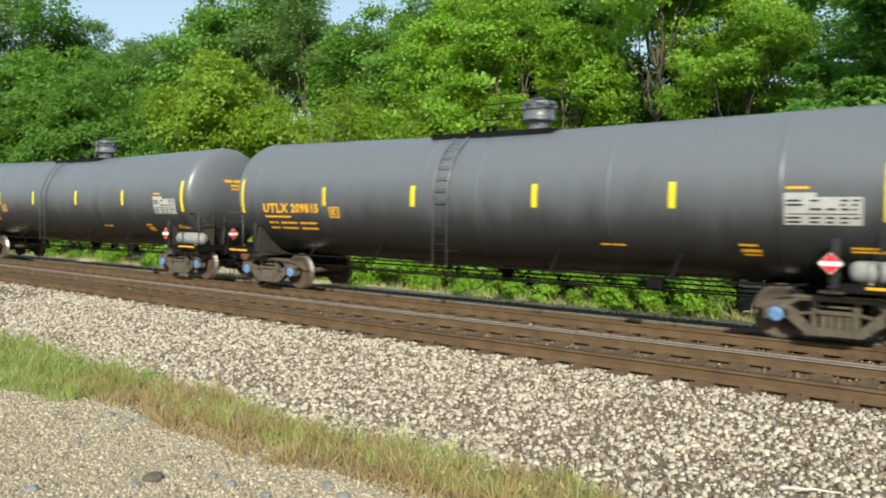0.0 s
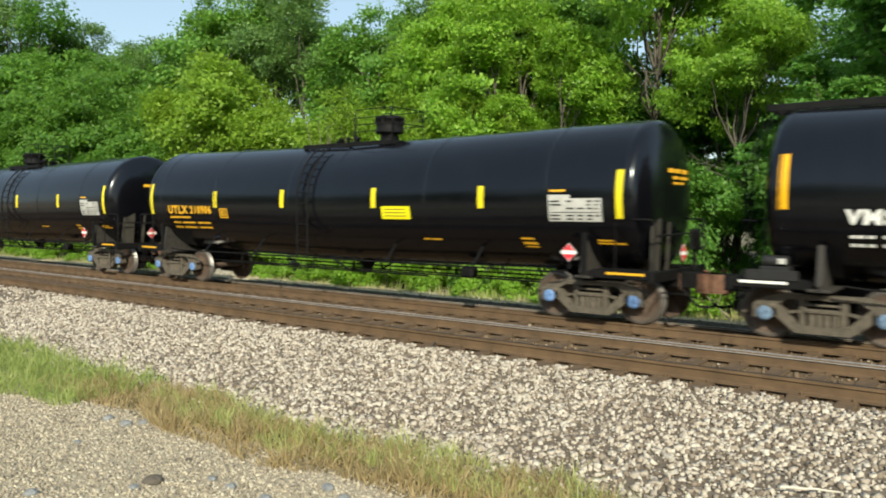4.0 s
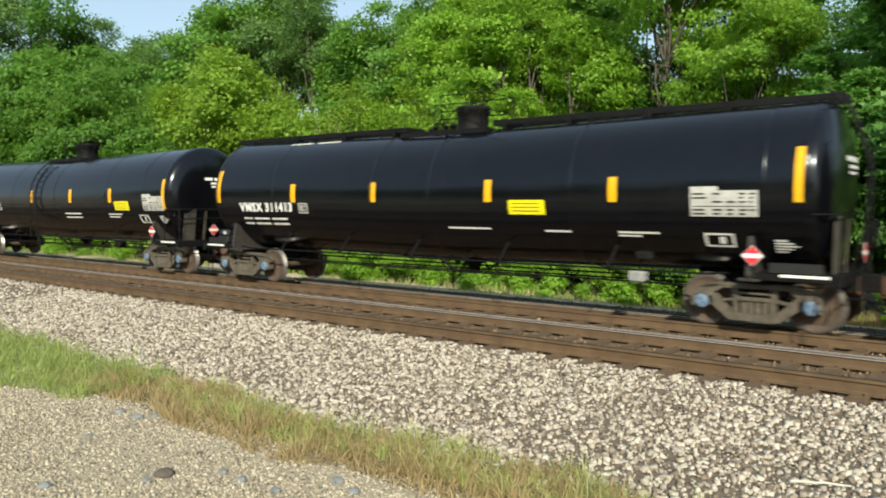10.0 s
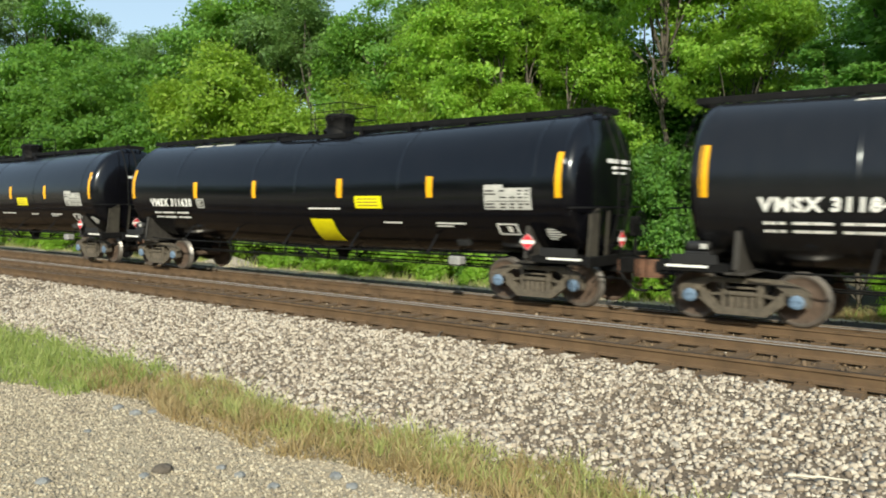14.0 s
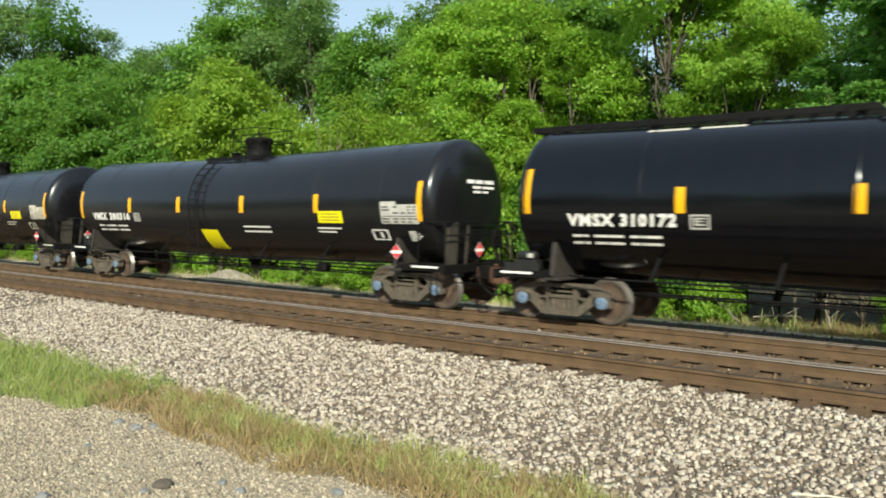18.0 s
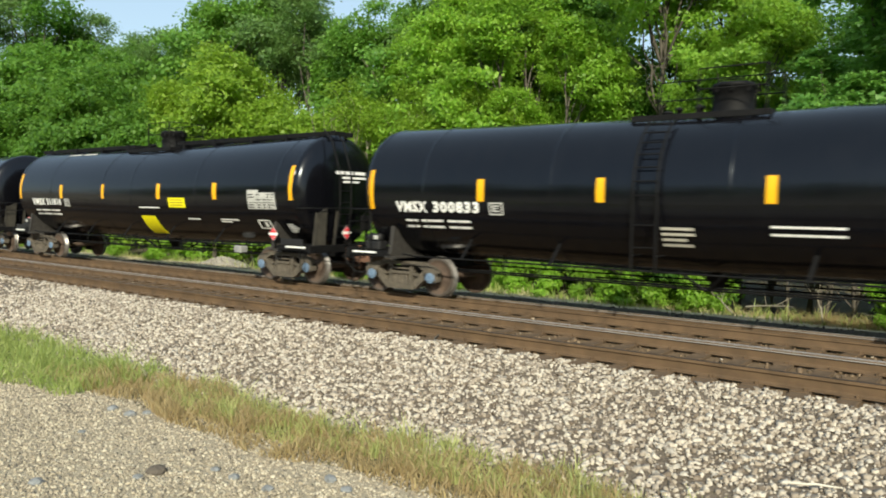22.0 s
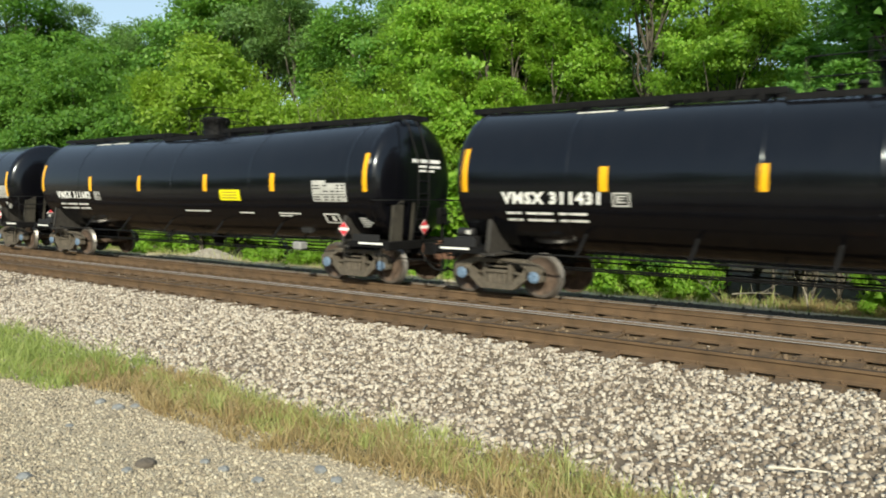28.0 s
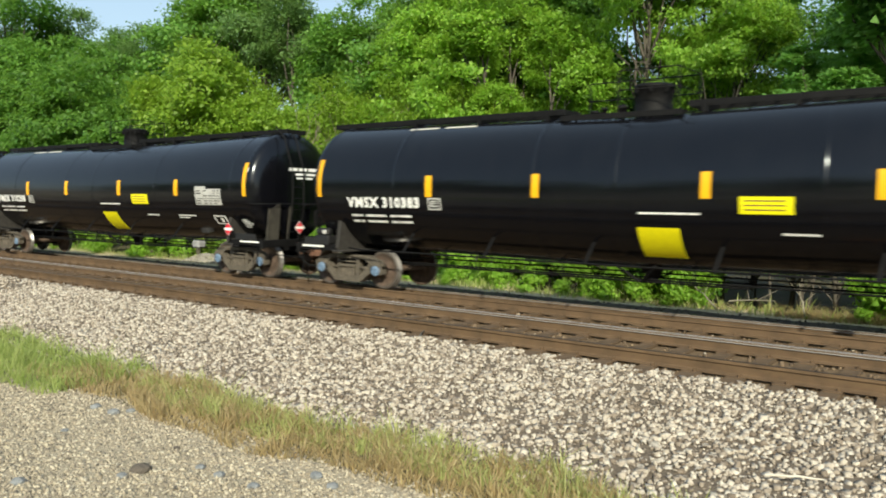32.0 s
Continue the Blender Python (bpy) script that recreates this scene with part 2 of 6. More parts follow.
# ---- mesh building ----
def mesh_of(name, v, f, mats, index=None, smooth=None):
    """A mesh from arrays: vertices (n, 3) and faces of one length (m, k)."""
    v, f = np.asarray(v, np.float32), np.asarray(f, np.int32)
    me = bpy.data.meshes.new(name)
    me.vertices.add(len(v))
    me.vertices.foreach_set("co", v.ravel())
    me.loops.add(f.size)
    me.loops.foreach_set("vertex_index", f.ravel())
    me.polygons.add(len(f))
    me.polygons.foreach_set("loop_start", np.arange(0, f.size, f.shape[1], dtype=np.int32))
    if index is not None:
        me.polygons.foreach_set("material_index", np.asarray(index, np.int32))
    if smooth is not None:
        me.polygons.foreach_set("use_smooth", np.full(len(f), smooth))
    me.update(calc_edges=True)
    for m in mats:
        me.materials.append(m)
    return me


class Shape:
    """Vertices and faces of one mesh, gathered piece by piece."""

    def __init__(self):
        self.v, self.f, self.m, self.s = [], [], [], []

    def add(self, verts, faces, m=0, s=False):
        o = len(self.v)
        self.v += [tuple(p) for p in verts]
        self.f += [[i + o for i in q] for q in faces]
        self.m += [m] * len(faces)
        self.s += [s] * len(faces)
        return self

    def box(self, c, d, bev=0.008, m=0, turn=None):
        """A box with chamfered edges, or with none: centre, size, optional rotation matrix."""
        if bev == 0:
            x, y, z = (a / 2 for a in d)
            pts = [Vector((i * x, j * y, k * z)) for i in (-1, 1) for j in (-1, 1) for k in (-1, 1)]
            return self.add([p + Vector(c) for p in pts], [(0, 1, 3, 2), (4, 6, 7, 5), (0, 4, 5, 1), (2, 3, 7, 6), (0, 2, 6, 4), (1, 5, 7, 3)], m)
        hx, hy, hz = (max(a / 2, 1e-4) for a in d)
        b = min(bev, hx * 0.8, hy * 0.8, hz * 0.8)
        pts, ids = [], {}
        for sx in (-1, 1):
            for sy in (-1, 1):
                for sz in (-1, 1):
                    for ax in range(3):
                        p = [sx * (hx - b), sy * (hy - b), sz * (hz - b)]
                        p[ax] = (sx * hx, sy * hy, sz * hz)[ax]
                        ids[sx, sy, sz, ax] = len(pts)
                        pts.append(Vector(p))
        fs = []
        for ax in range(3):
            o1, o2 = [a for a in range(3) if a != ax]
            for s in (-1, 1):
                q = []
                for a, bb in ((-1, -1), (1, -1), (1, 1), (-1, 1)):
                    k = [0, 0, 0]
                    k[ax], k[o1], k[o2] = s, a, bb
                    q.append(ids[(*k, ax)])
                flip = (s > 0) == (ax == 1)
                fs.append(q[::-1] if flip else q)
            for a in (-1, 1):
                for bb in (-1, 1):
                    k0, k1 = [0, 0, 0], [0, 0, 0]
                    k0[ax], k1[ax] = -1, 1
                    k0[o1] = k1[o1] = a
                    k0[o2] = k1[o2] = bb
                    fs.append([ids[(*k0, o1)], ids[(*k1, o1)], ids[(*k1, o2)], ids[(*k0, o2)]])
        for sx in (-1, 1):
            for sy in (-1, 1):
                for sz in (-1, 1):
                    fs.append([ids[sx, sy, sz, 0], ids[sx, sy, sz, 1], ids[sx, sy, sz, 2]])
        if turn is not None:
            pts = [turn @ p for p in pts]
        return self.add([p + Vector(c) for p in pts], fs, m)

    def tube(self, path, r, n=6, m=0, cap=True):
        """A round bar along a path; r is one radius or one for each point."""
        path = [Vector(p) for p in path]
        rs = r if isinstance(r, (list, tuple)) else [r] * len(path)
        vs, fs = [], []
        ref = None
        for i, p in enumerate(path):
            d = (path[min(i + 1, len(path) - 1)] - path[max(i - 1, 0)]).normalized()
            if ref is None:
                ref = d.orthogonal().normalized()
            a = (ref - d * ref.dot(d)).normalized()
            ref = a
            b = d.cross(a)
            vs += [p + (a * math.cos(2 * math.pi * k / n) + b * math.sin(2 * math.pi * k / n)) * rs[i] for k in range(n)]
        for i in range(len(path) - 1):
            for k in range(n):
                k2 = (k + 1) % n
                fs.append([i * n + k, i * n + k2, (i + 1) * n + k2, (i + 1) * n + k])
        self.add(vs, fs, m, True)
        if cap:
            e = (len(path) - 1) * n
            self.add(vs[:n], [list(range(n))[::-1]], m)
            self.add(vs[e:], [list(range(n))], m)
        return self

    def lathe(self, profile, n=24, m=0, axis="y", c=(0, 0, 0), mats=None):
        """A turned body: profile of (radius, place along the axis)."""
        vs, fs, ms = [], [], []
        for r, a in profile:
            for k in range(n):
                u, w = r * math.cos(2 * math.pi * k / n), r * math.sin(2 * math.pi * k / n)
                p = {"y": (u, a, w), "x": (a, u, w), "z": (u, w, a)}[axis]
                vs.append((p[0] + c[0], p[1] + c[1], p[2] + c[2]))
        for i in range(len(profile) - 1):
            for k in range(n):
                k2 = (k + 1) % n
                fs.append([i * n + k, i * n + k2, (i + 1) * n + k2, (i + 1) * n + k])
                ms.append(mats[i] if mats else m)
        o = len(self.f)
        self.add(vs, fs, m, True)
        self.m[o:] = ms
        return self

    def plate(self, poly, lo, hi, m=0, plane="xz"):
        """A flat plate of any outline, given thickness; plane xz lies along y, xy along z, yz along x."""
        put = {"xz": lambda a, b, t: (a, t, b), "xy": lambda a, b, t: (a, b, t), "yz": lambda a, b, t: (t, a, b)}[plane]
        n = len(poly)
        vs = [put(a, b, lo) for a, b in poly] + [put(a, b, hi) for a, b in poly]
        fs = [list(range(n)), list(range(2 * n - 1, n - 1, -1))]
        fs += [[i, i + n, (i + 1) % n + n, (i + 1) % n] for i in range(n)]
        return self.add(vs, fs, m)

    def mesh(self, name, mats):
        me = bpy.data.meshes.new(name)
        me.from_pydata(self.v, [], self.f)
        me.polygons.foreach_set("material_index", self.m)
        me.polygons.foreach_set("use_smooth", self.s)
        bm = bmesh.new()
        bm.from_mesh(me)
        bmesh.ops.recalc_face_normals(bm, faces=bm.faces)
        bm.to_mesh(me)
        bm.free()
        for mt in mats if isinstance(mats, (list, tuple)) else [mats]:
            me.materials.append(mt)
        me.update()
        return me


def part(name, data, parent, label="", m=None):
    """Links a mesh as one object under a thing or a part."""
    ob = new(name, data)
    ob.parent = parent
    if m is not None:
        ob.matrix_basis = m
    if label:
        ob["label"] = label
    return ob


# ---- the ground: one sheet, from the gravel lot over both tracks to the woods ----
FAR_Y, NEAR_Y, NEAR_Z = 14.417, 10.47, 0.146
GROUND = [(-600, -0.25, 0), (-60, -0.25, 0), (0, -0.22, 0), (2.5, -0.22, 0), (4.7, -0.24, 1), (5.6, -0.27, 1), (5.75, -0.26, 2), (7.4, -0.17, 2), (8.7, -0.07, 2),
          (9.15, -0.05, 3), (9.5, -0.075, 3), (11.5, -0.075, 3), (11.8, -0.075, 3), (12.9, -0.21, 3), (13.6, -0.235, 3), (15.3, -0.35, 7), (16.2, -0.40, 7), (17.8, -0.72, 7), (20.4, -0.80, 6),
          (21.9, -0.86, 5), (22.6, -1.2, 5), (23, -1.35, 5), (40, -0.9, 5), (120, 0.0, 5), (1500, 0.0, 5)]


def ground_z(x, y):
    for (y0, z0, _), (y1, z1, _) in zip(GROUND, GROUND[1:]):
        if y <= y1:
            return z0 + (z1 - z0) * (y - y0) / (y1 - y0)
    return 0.0


def build_ground():
    ys = []
    for (y0, _, _), (y1, _, _) in zip(GROUND, GROUND[1:]):
        n = 1 if y1 - y0 > 50 else max(1, int((y1 - y0) / 0.45))
        ys += [y0 + (y1 - y0) * i / n for i in range(n)]
    ys.append(1500)
    xs = [-1500, -600, -300, -180] + [-120 + 2 * i for i in range(40)] + [-40 + 0.5 * i for i in range(100)] + [10, 20, 40, 80, 160, 400, 1000]
    v, f, m = [], [], []
    for y in ys:
        for x in xs:
            near = -60 < x < 20 and -10 < y < 45
            wob = (0.03 if y > 16 else 0.008) * noise.noise((x * 0.9, y * 0.9, 0)) if near and not 8.6 < y < 16 else 0.0
            v.append((x, y, ground_z(x, y) + wob))
    w = len(xs)
    for j in range(len(ys) - 1):
        mid = (ys[j] + ys[j + 1]) / 2
        zone = [k for (y0, _, k), (y1, _, _) in zip(GROUND, GROUND[1:]) if y0 <= mid <= y1][0]
        for i in range(w - 1):
            f.append((j * w + i, j * w + i + 1, (j + 1) * w + i + 1, (j + 1) * w + i))
            m.append(zone)
    # slot 7 carries the train's shadow in its colour
    ob = new("ground", mesh_of("ground", v, f, [GRAVEL, SOIL, BED, RUSTBED, BED, SOIL, LITTER, SHADEBED], m, True))
    tagged(ob, "gravel lot, ballast shoulder and leafy soil beside the railway", "ground", kind="structure")


build_ground()


def stones(count, xr, yr, size, seed, flat=0.7, sink=0.3, lift=0.0, zmap=ground_z, power=1.0):
    """Crushed stones as arrays: eight uneven corners each, scattered on the ground."""
    rng = np.random.default_rng(seed)
    x = xr[0] + (xr[1] - xr[0]) * rng.random(count) ** power
    y = rng.uniform(*yr, count)
    z = np.array([zmap(a, b) for a, b in zip(x, y)]) + lift
    cube = np.array([(a, b, c) for a in (-1, 1) for b in (-1, 1) for c in (-1, 1)], float)
    r = size[0] + (size[1] - size[0]) * rng.random(count) ** 1.7
    pts = cube[None] * rng.uniform(0.35, 1.0, (count, 8, 3)) * (rng.uniform(0.55, 1.15, (count, 1, 3)))
    pts[:, :, 2] *= flat
    ang, tilt = rng.uniform(0, 6.28, count), rng.normal(0, 0.5, count)
    ct, st = np.cos(tilt)[:, None], np.sin(tilt)[:, None]
    py, pz = pts[:, :, 1] * ct - pts[:, :, 2] * st, pts[:, :, 1] * st + pts[:, :, 2] * ct
    pts[:, :, 1], pts[:, :, 2] = py, pz
    ca, sa = np.cos(ang)[:, None], np.sin(ang)[:, None]
    px, py = pts[:, :, 0] * ca - pts[:, :, 1] * sa, pts[:, :, 0] * sa + pts[:, :, 1] * ca
    pts[:, :, 0], pts[:, :, 1] = px, py
    pts *= r[:, None, None] / 2
    base = np.stack([x, y, z + r * flat * 0.5 * (1 - 2 * sink)], 1)
    quads = np.array([(0, 1, 3, 2), (4, 6, 7, 5), (0, 4, 5, 1), (2, 3, 7, 6), (1, 5, 7, 3)])  # the underside is left open
    return base, pts, quads


def stone_field(name, label, category, mat, *a, **k):
    base, pts, quads = stones(*a, **k)
    n = len(base)
    v = (base[:, None] + pts).reshape(-1, 3)
    f = (quads[None] + (np.arange(n) * 8)[:, None, None]).reshape(-1, 4)
    return tagged(new(name, mesh_of(name, v, f, [mat])), label, category, kind="stuff")


stone_field("ballast", "pale crushed limestone ballast heaped beside the ties", "ballast", BALLAST,
            36000, (-19, 1.0), (5.55, 9.25), (0.024, 0.092), 3, sink=0.25)
stone_field("ballast", "pale crushed limestone ballast further along the track", "ballast", BALLAST,
            5500, (-46, -19), (5.6, 9.2), (0.05, 0.12), 4)
stone_field("ballast", "rust-stained ballast between and beside the rails", "ballast", BROWNSTONE,
            13000, (-30, 1.5), (9.55, 15.4), (0.03, 0.08), 5, sink=0.25)
# stones coloured as they look in the train's shadow
stone_field("ballast", "ballast shoulder beyond the far track, toned dark for the train shadow", "ballast", SHADESTONE,
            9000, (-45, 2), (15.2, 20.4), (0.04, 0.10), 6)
stone_field("gravel", "fine buff gravel of the lot beside the line", "gravel", PEBBLE,
            42000, (-13, -1.2), (2.5, 4.9), (0.012, 0.045), 7, sink=0.3)
stone_field("gravel", "scattered gravel further out on the lot", "gravel", PEBBLE,
            9000, (-18, 7), (-4.0, 4.9), (0.012, 0.045), 8, sink=0.3)
stone_field("ballast", "pale crushed limestone ballast past the end of the lot", "ballast", BALLAST,
            5000, (1.0, 12.0), (5.55, 9.3), (0.03, 0.10), 13, sink=0.25)
stone_field("ballast", "rust-stained ballast between the rails past the lot", "ballast", BROWNSTONE,
            2200, (1.5, 12.0), (9.55, 15.4), (0.03, 0.08), 14, sink=0.25)


TIE_STEP = 0.553
TIE_X = -1.43 - TIE_STEP * 210


# ---- two tracks: rails, ties, tie plates ----
def rail_profile():
    h = [(0.036, 0), (0.036, -0.038), (0.012, -0.05), (0.009, -0.145), (0.03, -0.158), (0.074, -0.168), (0.074, -0.18)]
    return [(a, b) for a, b in h] + [(-a, b) for a, b in reversed(h)]


def track(yc, z, seed, cant=0.0):
    """One track: two rails on ties, the far running surface worn bright, the near one coloured dark; cant is how far
    the far rail lies below the near one.
    """
    tr = tagged(new("railway_track"), "straight railway track of rusty rails on timber ties", "railway track", kind="structure")
    tr.location = (0, yc, z)
    tr.rotation_euler = (-math.atan2(cant, 1.505), 0, 0)
    rng = random.Random(seed)
    for side in (-1, 1):
        sh = Shape().plate([(a + side * 0.7525, b) for a, b in rail_profile()], -420, 160, 0, "yz")
        rl = part("rail", sh.mesh("rail", RAIL), tr)
        worn = Shape().box((-130, side * 0.7525, 0.0015), (580, 0.060, 0.003), 0.001)
        part("rail_head", worn.mesh("rail_head", RAILTOP if side > 0 else RAILDARK), rl, "wheel-polished bright rail head" if side > 0 else "rail head coloured dark for the train mirrored in it")
        if side > 0:
            corner = Shape().box((-130, side * 0.7525 - 0.0345, -0.0045), (580, 0.010, 0.003), 0.001, 0, Matrix.Rotation(radians(50), 3, "X"))
            part("rail_corner", corner.mesh("rail_corner", RAILFACE), rl, "bright worn corner of the rail head")
            flank = Shape().box((-130, side * (0.7525 - 0.0367), -0.034), (580, 0.003, 0.014), 0.001)
            part("gauge_face", flank.mesh("gauge_face", RAILFACE), rl, "bright worn inner face of the rail head")
    tie = Shape().box((0, 0, -0.255), (0.23, 2.6, 0.15), 0.012).mesh("tie", TIE)
    plates, spikes = Shape(), Shape()
    x = TIE_X
    while x < 12:
        m = pose(x + rng.uniform(-0.03, 0.03), rng.uniform(-0.05, 0.05), rng.uniform(-0.006, 0.004), 0, 0, rng.uniform(-1.2, 1.2))
        part("tie", tie, tr, m=m)
        for side in (-1, 1):
            plates.box((x, side * 0.7525, -0.181), (0.2, 0.36, 0.016), 0)
            for dx, dy in ((-0.06, 0.095), (0.06, -0.095), (0.05, 0.11)):
                spikes.box((x + dx, side * 0.7525 + dy, -0.155), (0.03, 0.035, 0.04), 0)
        x += TIE_STEP
    tagged(part("tie_plates", plates.mesh("tie_plates", RAIL), tr), kind="stuff")
    tagged(part("spikes", spikes.mesh("spikes", RAIL), tr), kind="stuff")


def crib_stones():
    """Ballast heaped between the tie ends, up to the foot of the near rail."""
    base, pts, quads = stones(5200, (-30, 1.0), (9.10, 9.52), (0.03, 0.085), 9, sink=0.25, lift=0.012)
    gap = np.abs((base[:, 0] - TIE_X) / TIE_STEP - np.round((base[:, 0] - TIE_X) / TIE_STEP)) * TIE_STEP
    keep = gap > 0.135
    base, pts = base[keep], pts[keep]
    v = (base[:, None] + pts).reshape(-1, 3)
    f = (quads[None] + (np.arange(len(base)) * 8)[:, None, None]).reshape(-1, 4)
    tagged(new("ballast", mesh_of("ballast", v, f, [BALLAST])), "pale ballast stones between the tie ends", "ballast", kind="stuff")


crib_stones()
track(NEAR_Y, NEAR_Z, 11)
track(FAR_Y, -0.075, 12, 0.13)


# ---- the train ----
R, HEAD, BULGE = 1.5, 0.34, 0.65
ENDS = (-7.56, 7.79)  # where the heads begin
FIRST, PITCH, SPEED = -9.0, 17.9, 14.4417
TRAIN, WHEELSETS = [], []
STORE = {}


def kept(key, make):
    """A mesh that alike cars share."""
    if key not in STORE:
        STORE[key] = make()
    return STORE[key]


def axis_z(x):
    """Height of the tank's axis: the two halves slope down to the middle."""
    return 2.345 + 0.095 * min(abs(x), 7.75) / 7.75


def skin(x, z, off=0.006):
    """The point of the tank's near side at that height."""
    dz = z - axis_z(x)
    return (x, -math.sqrt(max((R + off) ** 2 - dz * dz, 0.0)), z)


def patch(sh, x0, x1, z0, z1, m=0, off=0.006, skew=0.0):
    """A sheet laid on the tank's near side, with its edge thickness."""
    nx, nz = max(1, int(abs(x1 - x0) / 0.6)), max(1, int(abs(z1 - z0) / 0.07))
    vs, fs = [], []
    for o in (off, 0.0):
        for j in range(nz + 1):
            for i in range(nx + 1):
                z = z0 + (z1 - z0) * j / nz
                vs.append(skin(x0 + (x1 - x0) * i / nx + skew * j / nz, z, o))
    w = nx + 1
    for j in range(nz):
        for i in range(nx):
            fs.append([j * w + i, j * w + i + 1, (j + 1) * w + i + 1, (j + 1) * w + i])
    b = w * (nz + 1)
    rim = [i for i in range(w)] + [j * w + nx for j in range(1, nz + 1)] + [nz * w + i for i in range(nx - 1, -1, -1)] + [j * w for j in range(nz - 1, 0, -1)]
    for a, c in zip(rim, rim[1:] + rim[:1]):
        fs.append([a, a + b, c + b, c])
    return sh.add(vs, fs, m)


def letters(text, width, height):
    """Flat lettering of the built-in font, stretched to a width and height: vertices and faces."""
    cu = bpy.data.curves.new("lettering", "FONT")
    cu.body, cu.size, cu.offset, cu.resolution_u, cu.space_character = text, 1.0, 0.045, 2, 1.16
    ob = new("lettering", cu)
    bpy.context.view_layer.update()
    me = bpy.data.meshes.new_from_object(ob.evaluated_get(bpy.context.evaluated_depsgraph_get()))
    v = np.array([p.co[:] for p in me.vertices])
    f = [list(p.vertices) for p in me.polygons]
    bpy.data.objects.remove(ob)
    bpy.data.curves.remove(cu)
    bpy.data.meshes.remove(me)
    v[:, 0] -= v[:, 0].min()
    v[:, 1] -= v[:, 1].min()
    return v[:, 0] / v[:, 0].max() * width, v[:, 1] / v[:, 1].max() * height, f


def lettered(sh, text, x, z, width, height, m=0, slant=0.0):
    u, w, f = letters(text, width, height)
    return sh.add([skin(x + a + slant * b, z + b, 0.009) for a, b in zip(u, w)], f, m)


def ring_at(x, r, z, n):
    return [(x, r * math.cos(2 * math.pi * k / n), z + r * math.sin(2 * math.pi * k / n)) for k in range(n)]


SEAMS = {"U": (-6.9, -4.35, -1.3, 0.15, 3.1, 6.1), "A": (-5.9, -2.75, 0.65, 4.2, 6.44), "B": (-5.13, -1.63, 0.1, 3.56, 7.09)}


def tank_mesh(mat, kind):
    """Shell of two sloping halves, dished heads, weld beads as raised rings."""
    n, sh = 64, Shape()
    xs = []
    for x in [ENDS[0], ENDS[0] + 0.05, -7.2, -4.8, -2.4, -0.8, 0.0, 0.8, 2.6, 5.0, 7.2, ENDS[1] - 0.05, ENDS[1]]:
        xs.append((x, R))
    for s in SEAMS[kind] + (ENDS[0] + 0.06, ENDS[1] - 0.06):
        xs = [p for p in xs if abs(p[0] - s) > 0.055]
        xs += [(s + dx, R + dr) for dx, dr in ((-0.05, 0), (-0.032, 0), (-0.024, 0.0035), (-0.012, 0.0085), (0, 0.0105), (0.012, 0.0085), (0.024, 0.0035), (0.032, 0), (0.05, 0))]
    for i in range(1, 13):
        a = math.pi / 2 * i / 12
        for s in (-1, 1):
            xs.append((ENDS[s > 0] + s * HEAD * math.sin(a), max(R * math.cos(a) ** BULGE, 0.02)))
    xs = sorted(set(xs))
    vs, fs = [], []
    for x, r in xs:
        vs += ring_at(x, r, axis_z(x), n)
    for i in range(len(xs) - 1):
        for k in range(n):
            k2 = (k + 1) % n
            fs.append([i * n + k, i * n + k2, (i + 1) * n + k2, (i + 1) * n + k])
    fs += [list(range(n)), list(range((len(xs) - 1) * n, len(xs) * n))]
    sh.add(vs, fs, 0, True)
    return sh.mesh("tank", mat)


def wheelset_mesh(cap):
    sh = Shape()
    prof = [(0.09, 0.66), (0.14, 0.67), (0.15, 0.81), (0.17, 0.80), (0.355, 0.765), (0.385, 0.80), (0.447, 0.80), (0.457, 0.79), (0.457, 0.70),
            (0.485, 0.685), (0.485, 0.668), (0.47, 0.66), (0.38, 0.66), (0.355, 0.69), (0.17, 0.68), (0.14, 0.66)]
    mats = [0] * (len(prof) - 1)
    mats[5] = mats[6] = 3
    mats[7] = mats[8] = mats[9] = 1
    for s in (-1, 1):
        sh.lathe([(r, s * a) for r, a in prof], 26, mats=mats)
        sh.lathe([(0.085, s * 0.6), (0.085, s * 0.93), (0.125, s * 0.94), (0.125, s * 1.09)], 16, 0)
        sh.lathe([(0.125, s * 1.09), (0.12, s * 1.115), (0.10, s * 1.12), (0.001, s * 1.12)], 16, 2)
        for k in range(3):
            a = k * 2.094
            sh.box((0.06 * math.cos(a), s * 1.13, 0.06 * math.sin(a)), (0.04, 0.03, 0.04), 0.006, 2)
    sh.lathe([(0.085, -0.7), (0.075, 0), (0.085, 0.7)], 12, 0)
    return sh.mesh("wheelset", [WHEEL, TREAD, cap, RIM])


# how far the train runs ahead of or behind its mean speed: seconds, metres
SLIP = [(0, -0.14), (2, -0.23), (4, -0.33), (6, -0.42), (7, -0.43), (8, -0.38), (9, -0.32), (10, -0.31), (12, -0.40), (14, -0.51), (15.25, -0.30), (16.5, -0.09),
        (18, 0.0), (19, 0.04), (21, -0.01), (23, 0.0), (25, 0.04), (27.5, 0.13), (29, 0.09), (32, 0.0)]


def mirror(p):
    return [(-a, b) for a, b in p[::-1]]


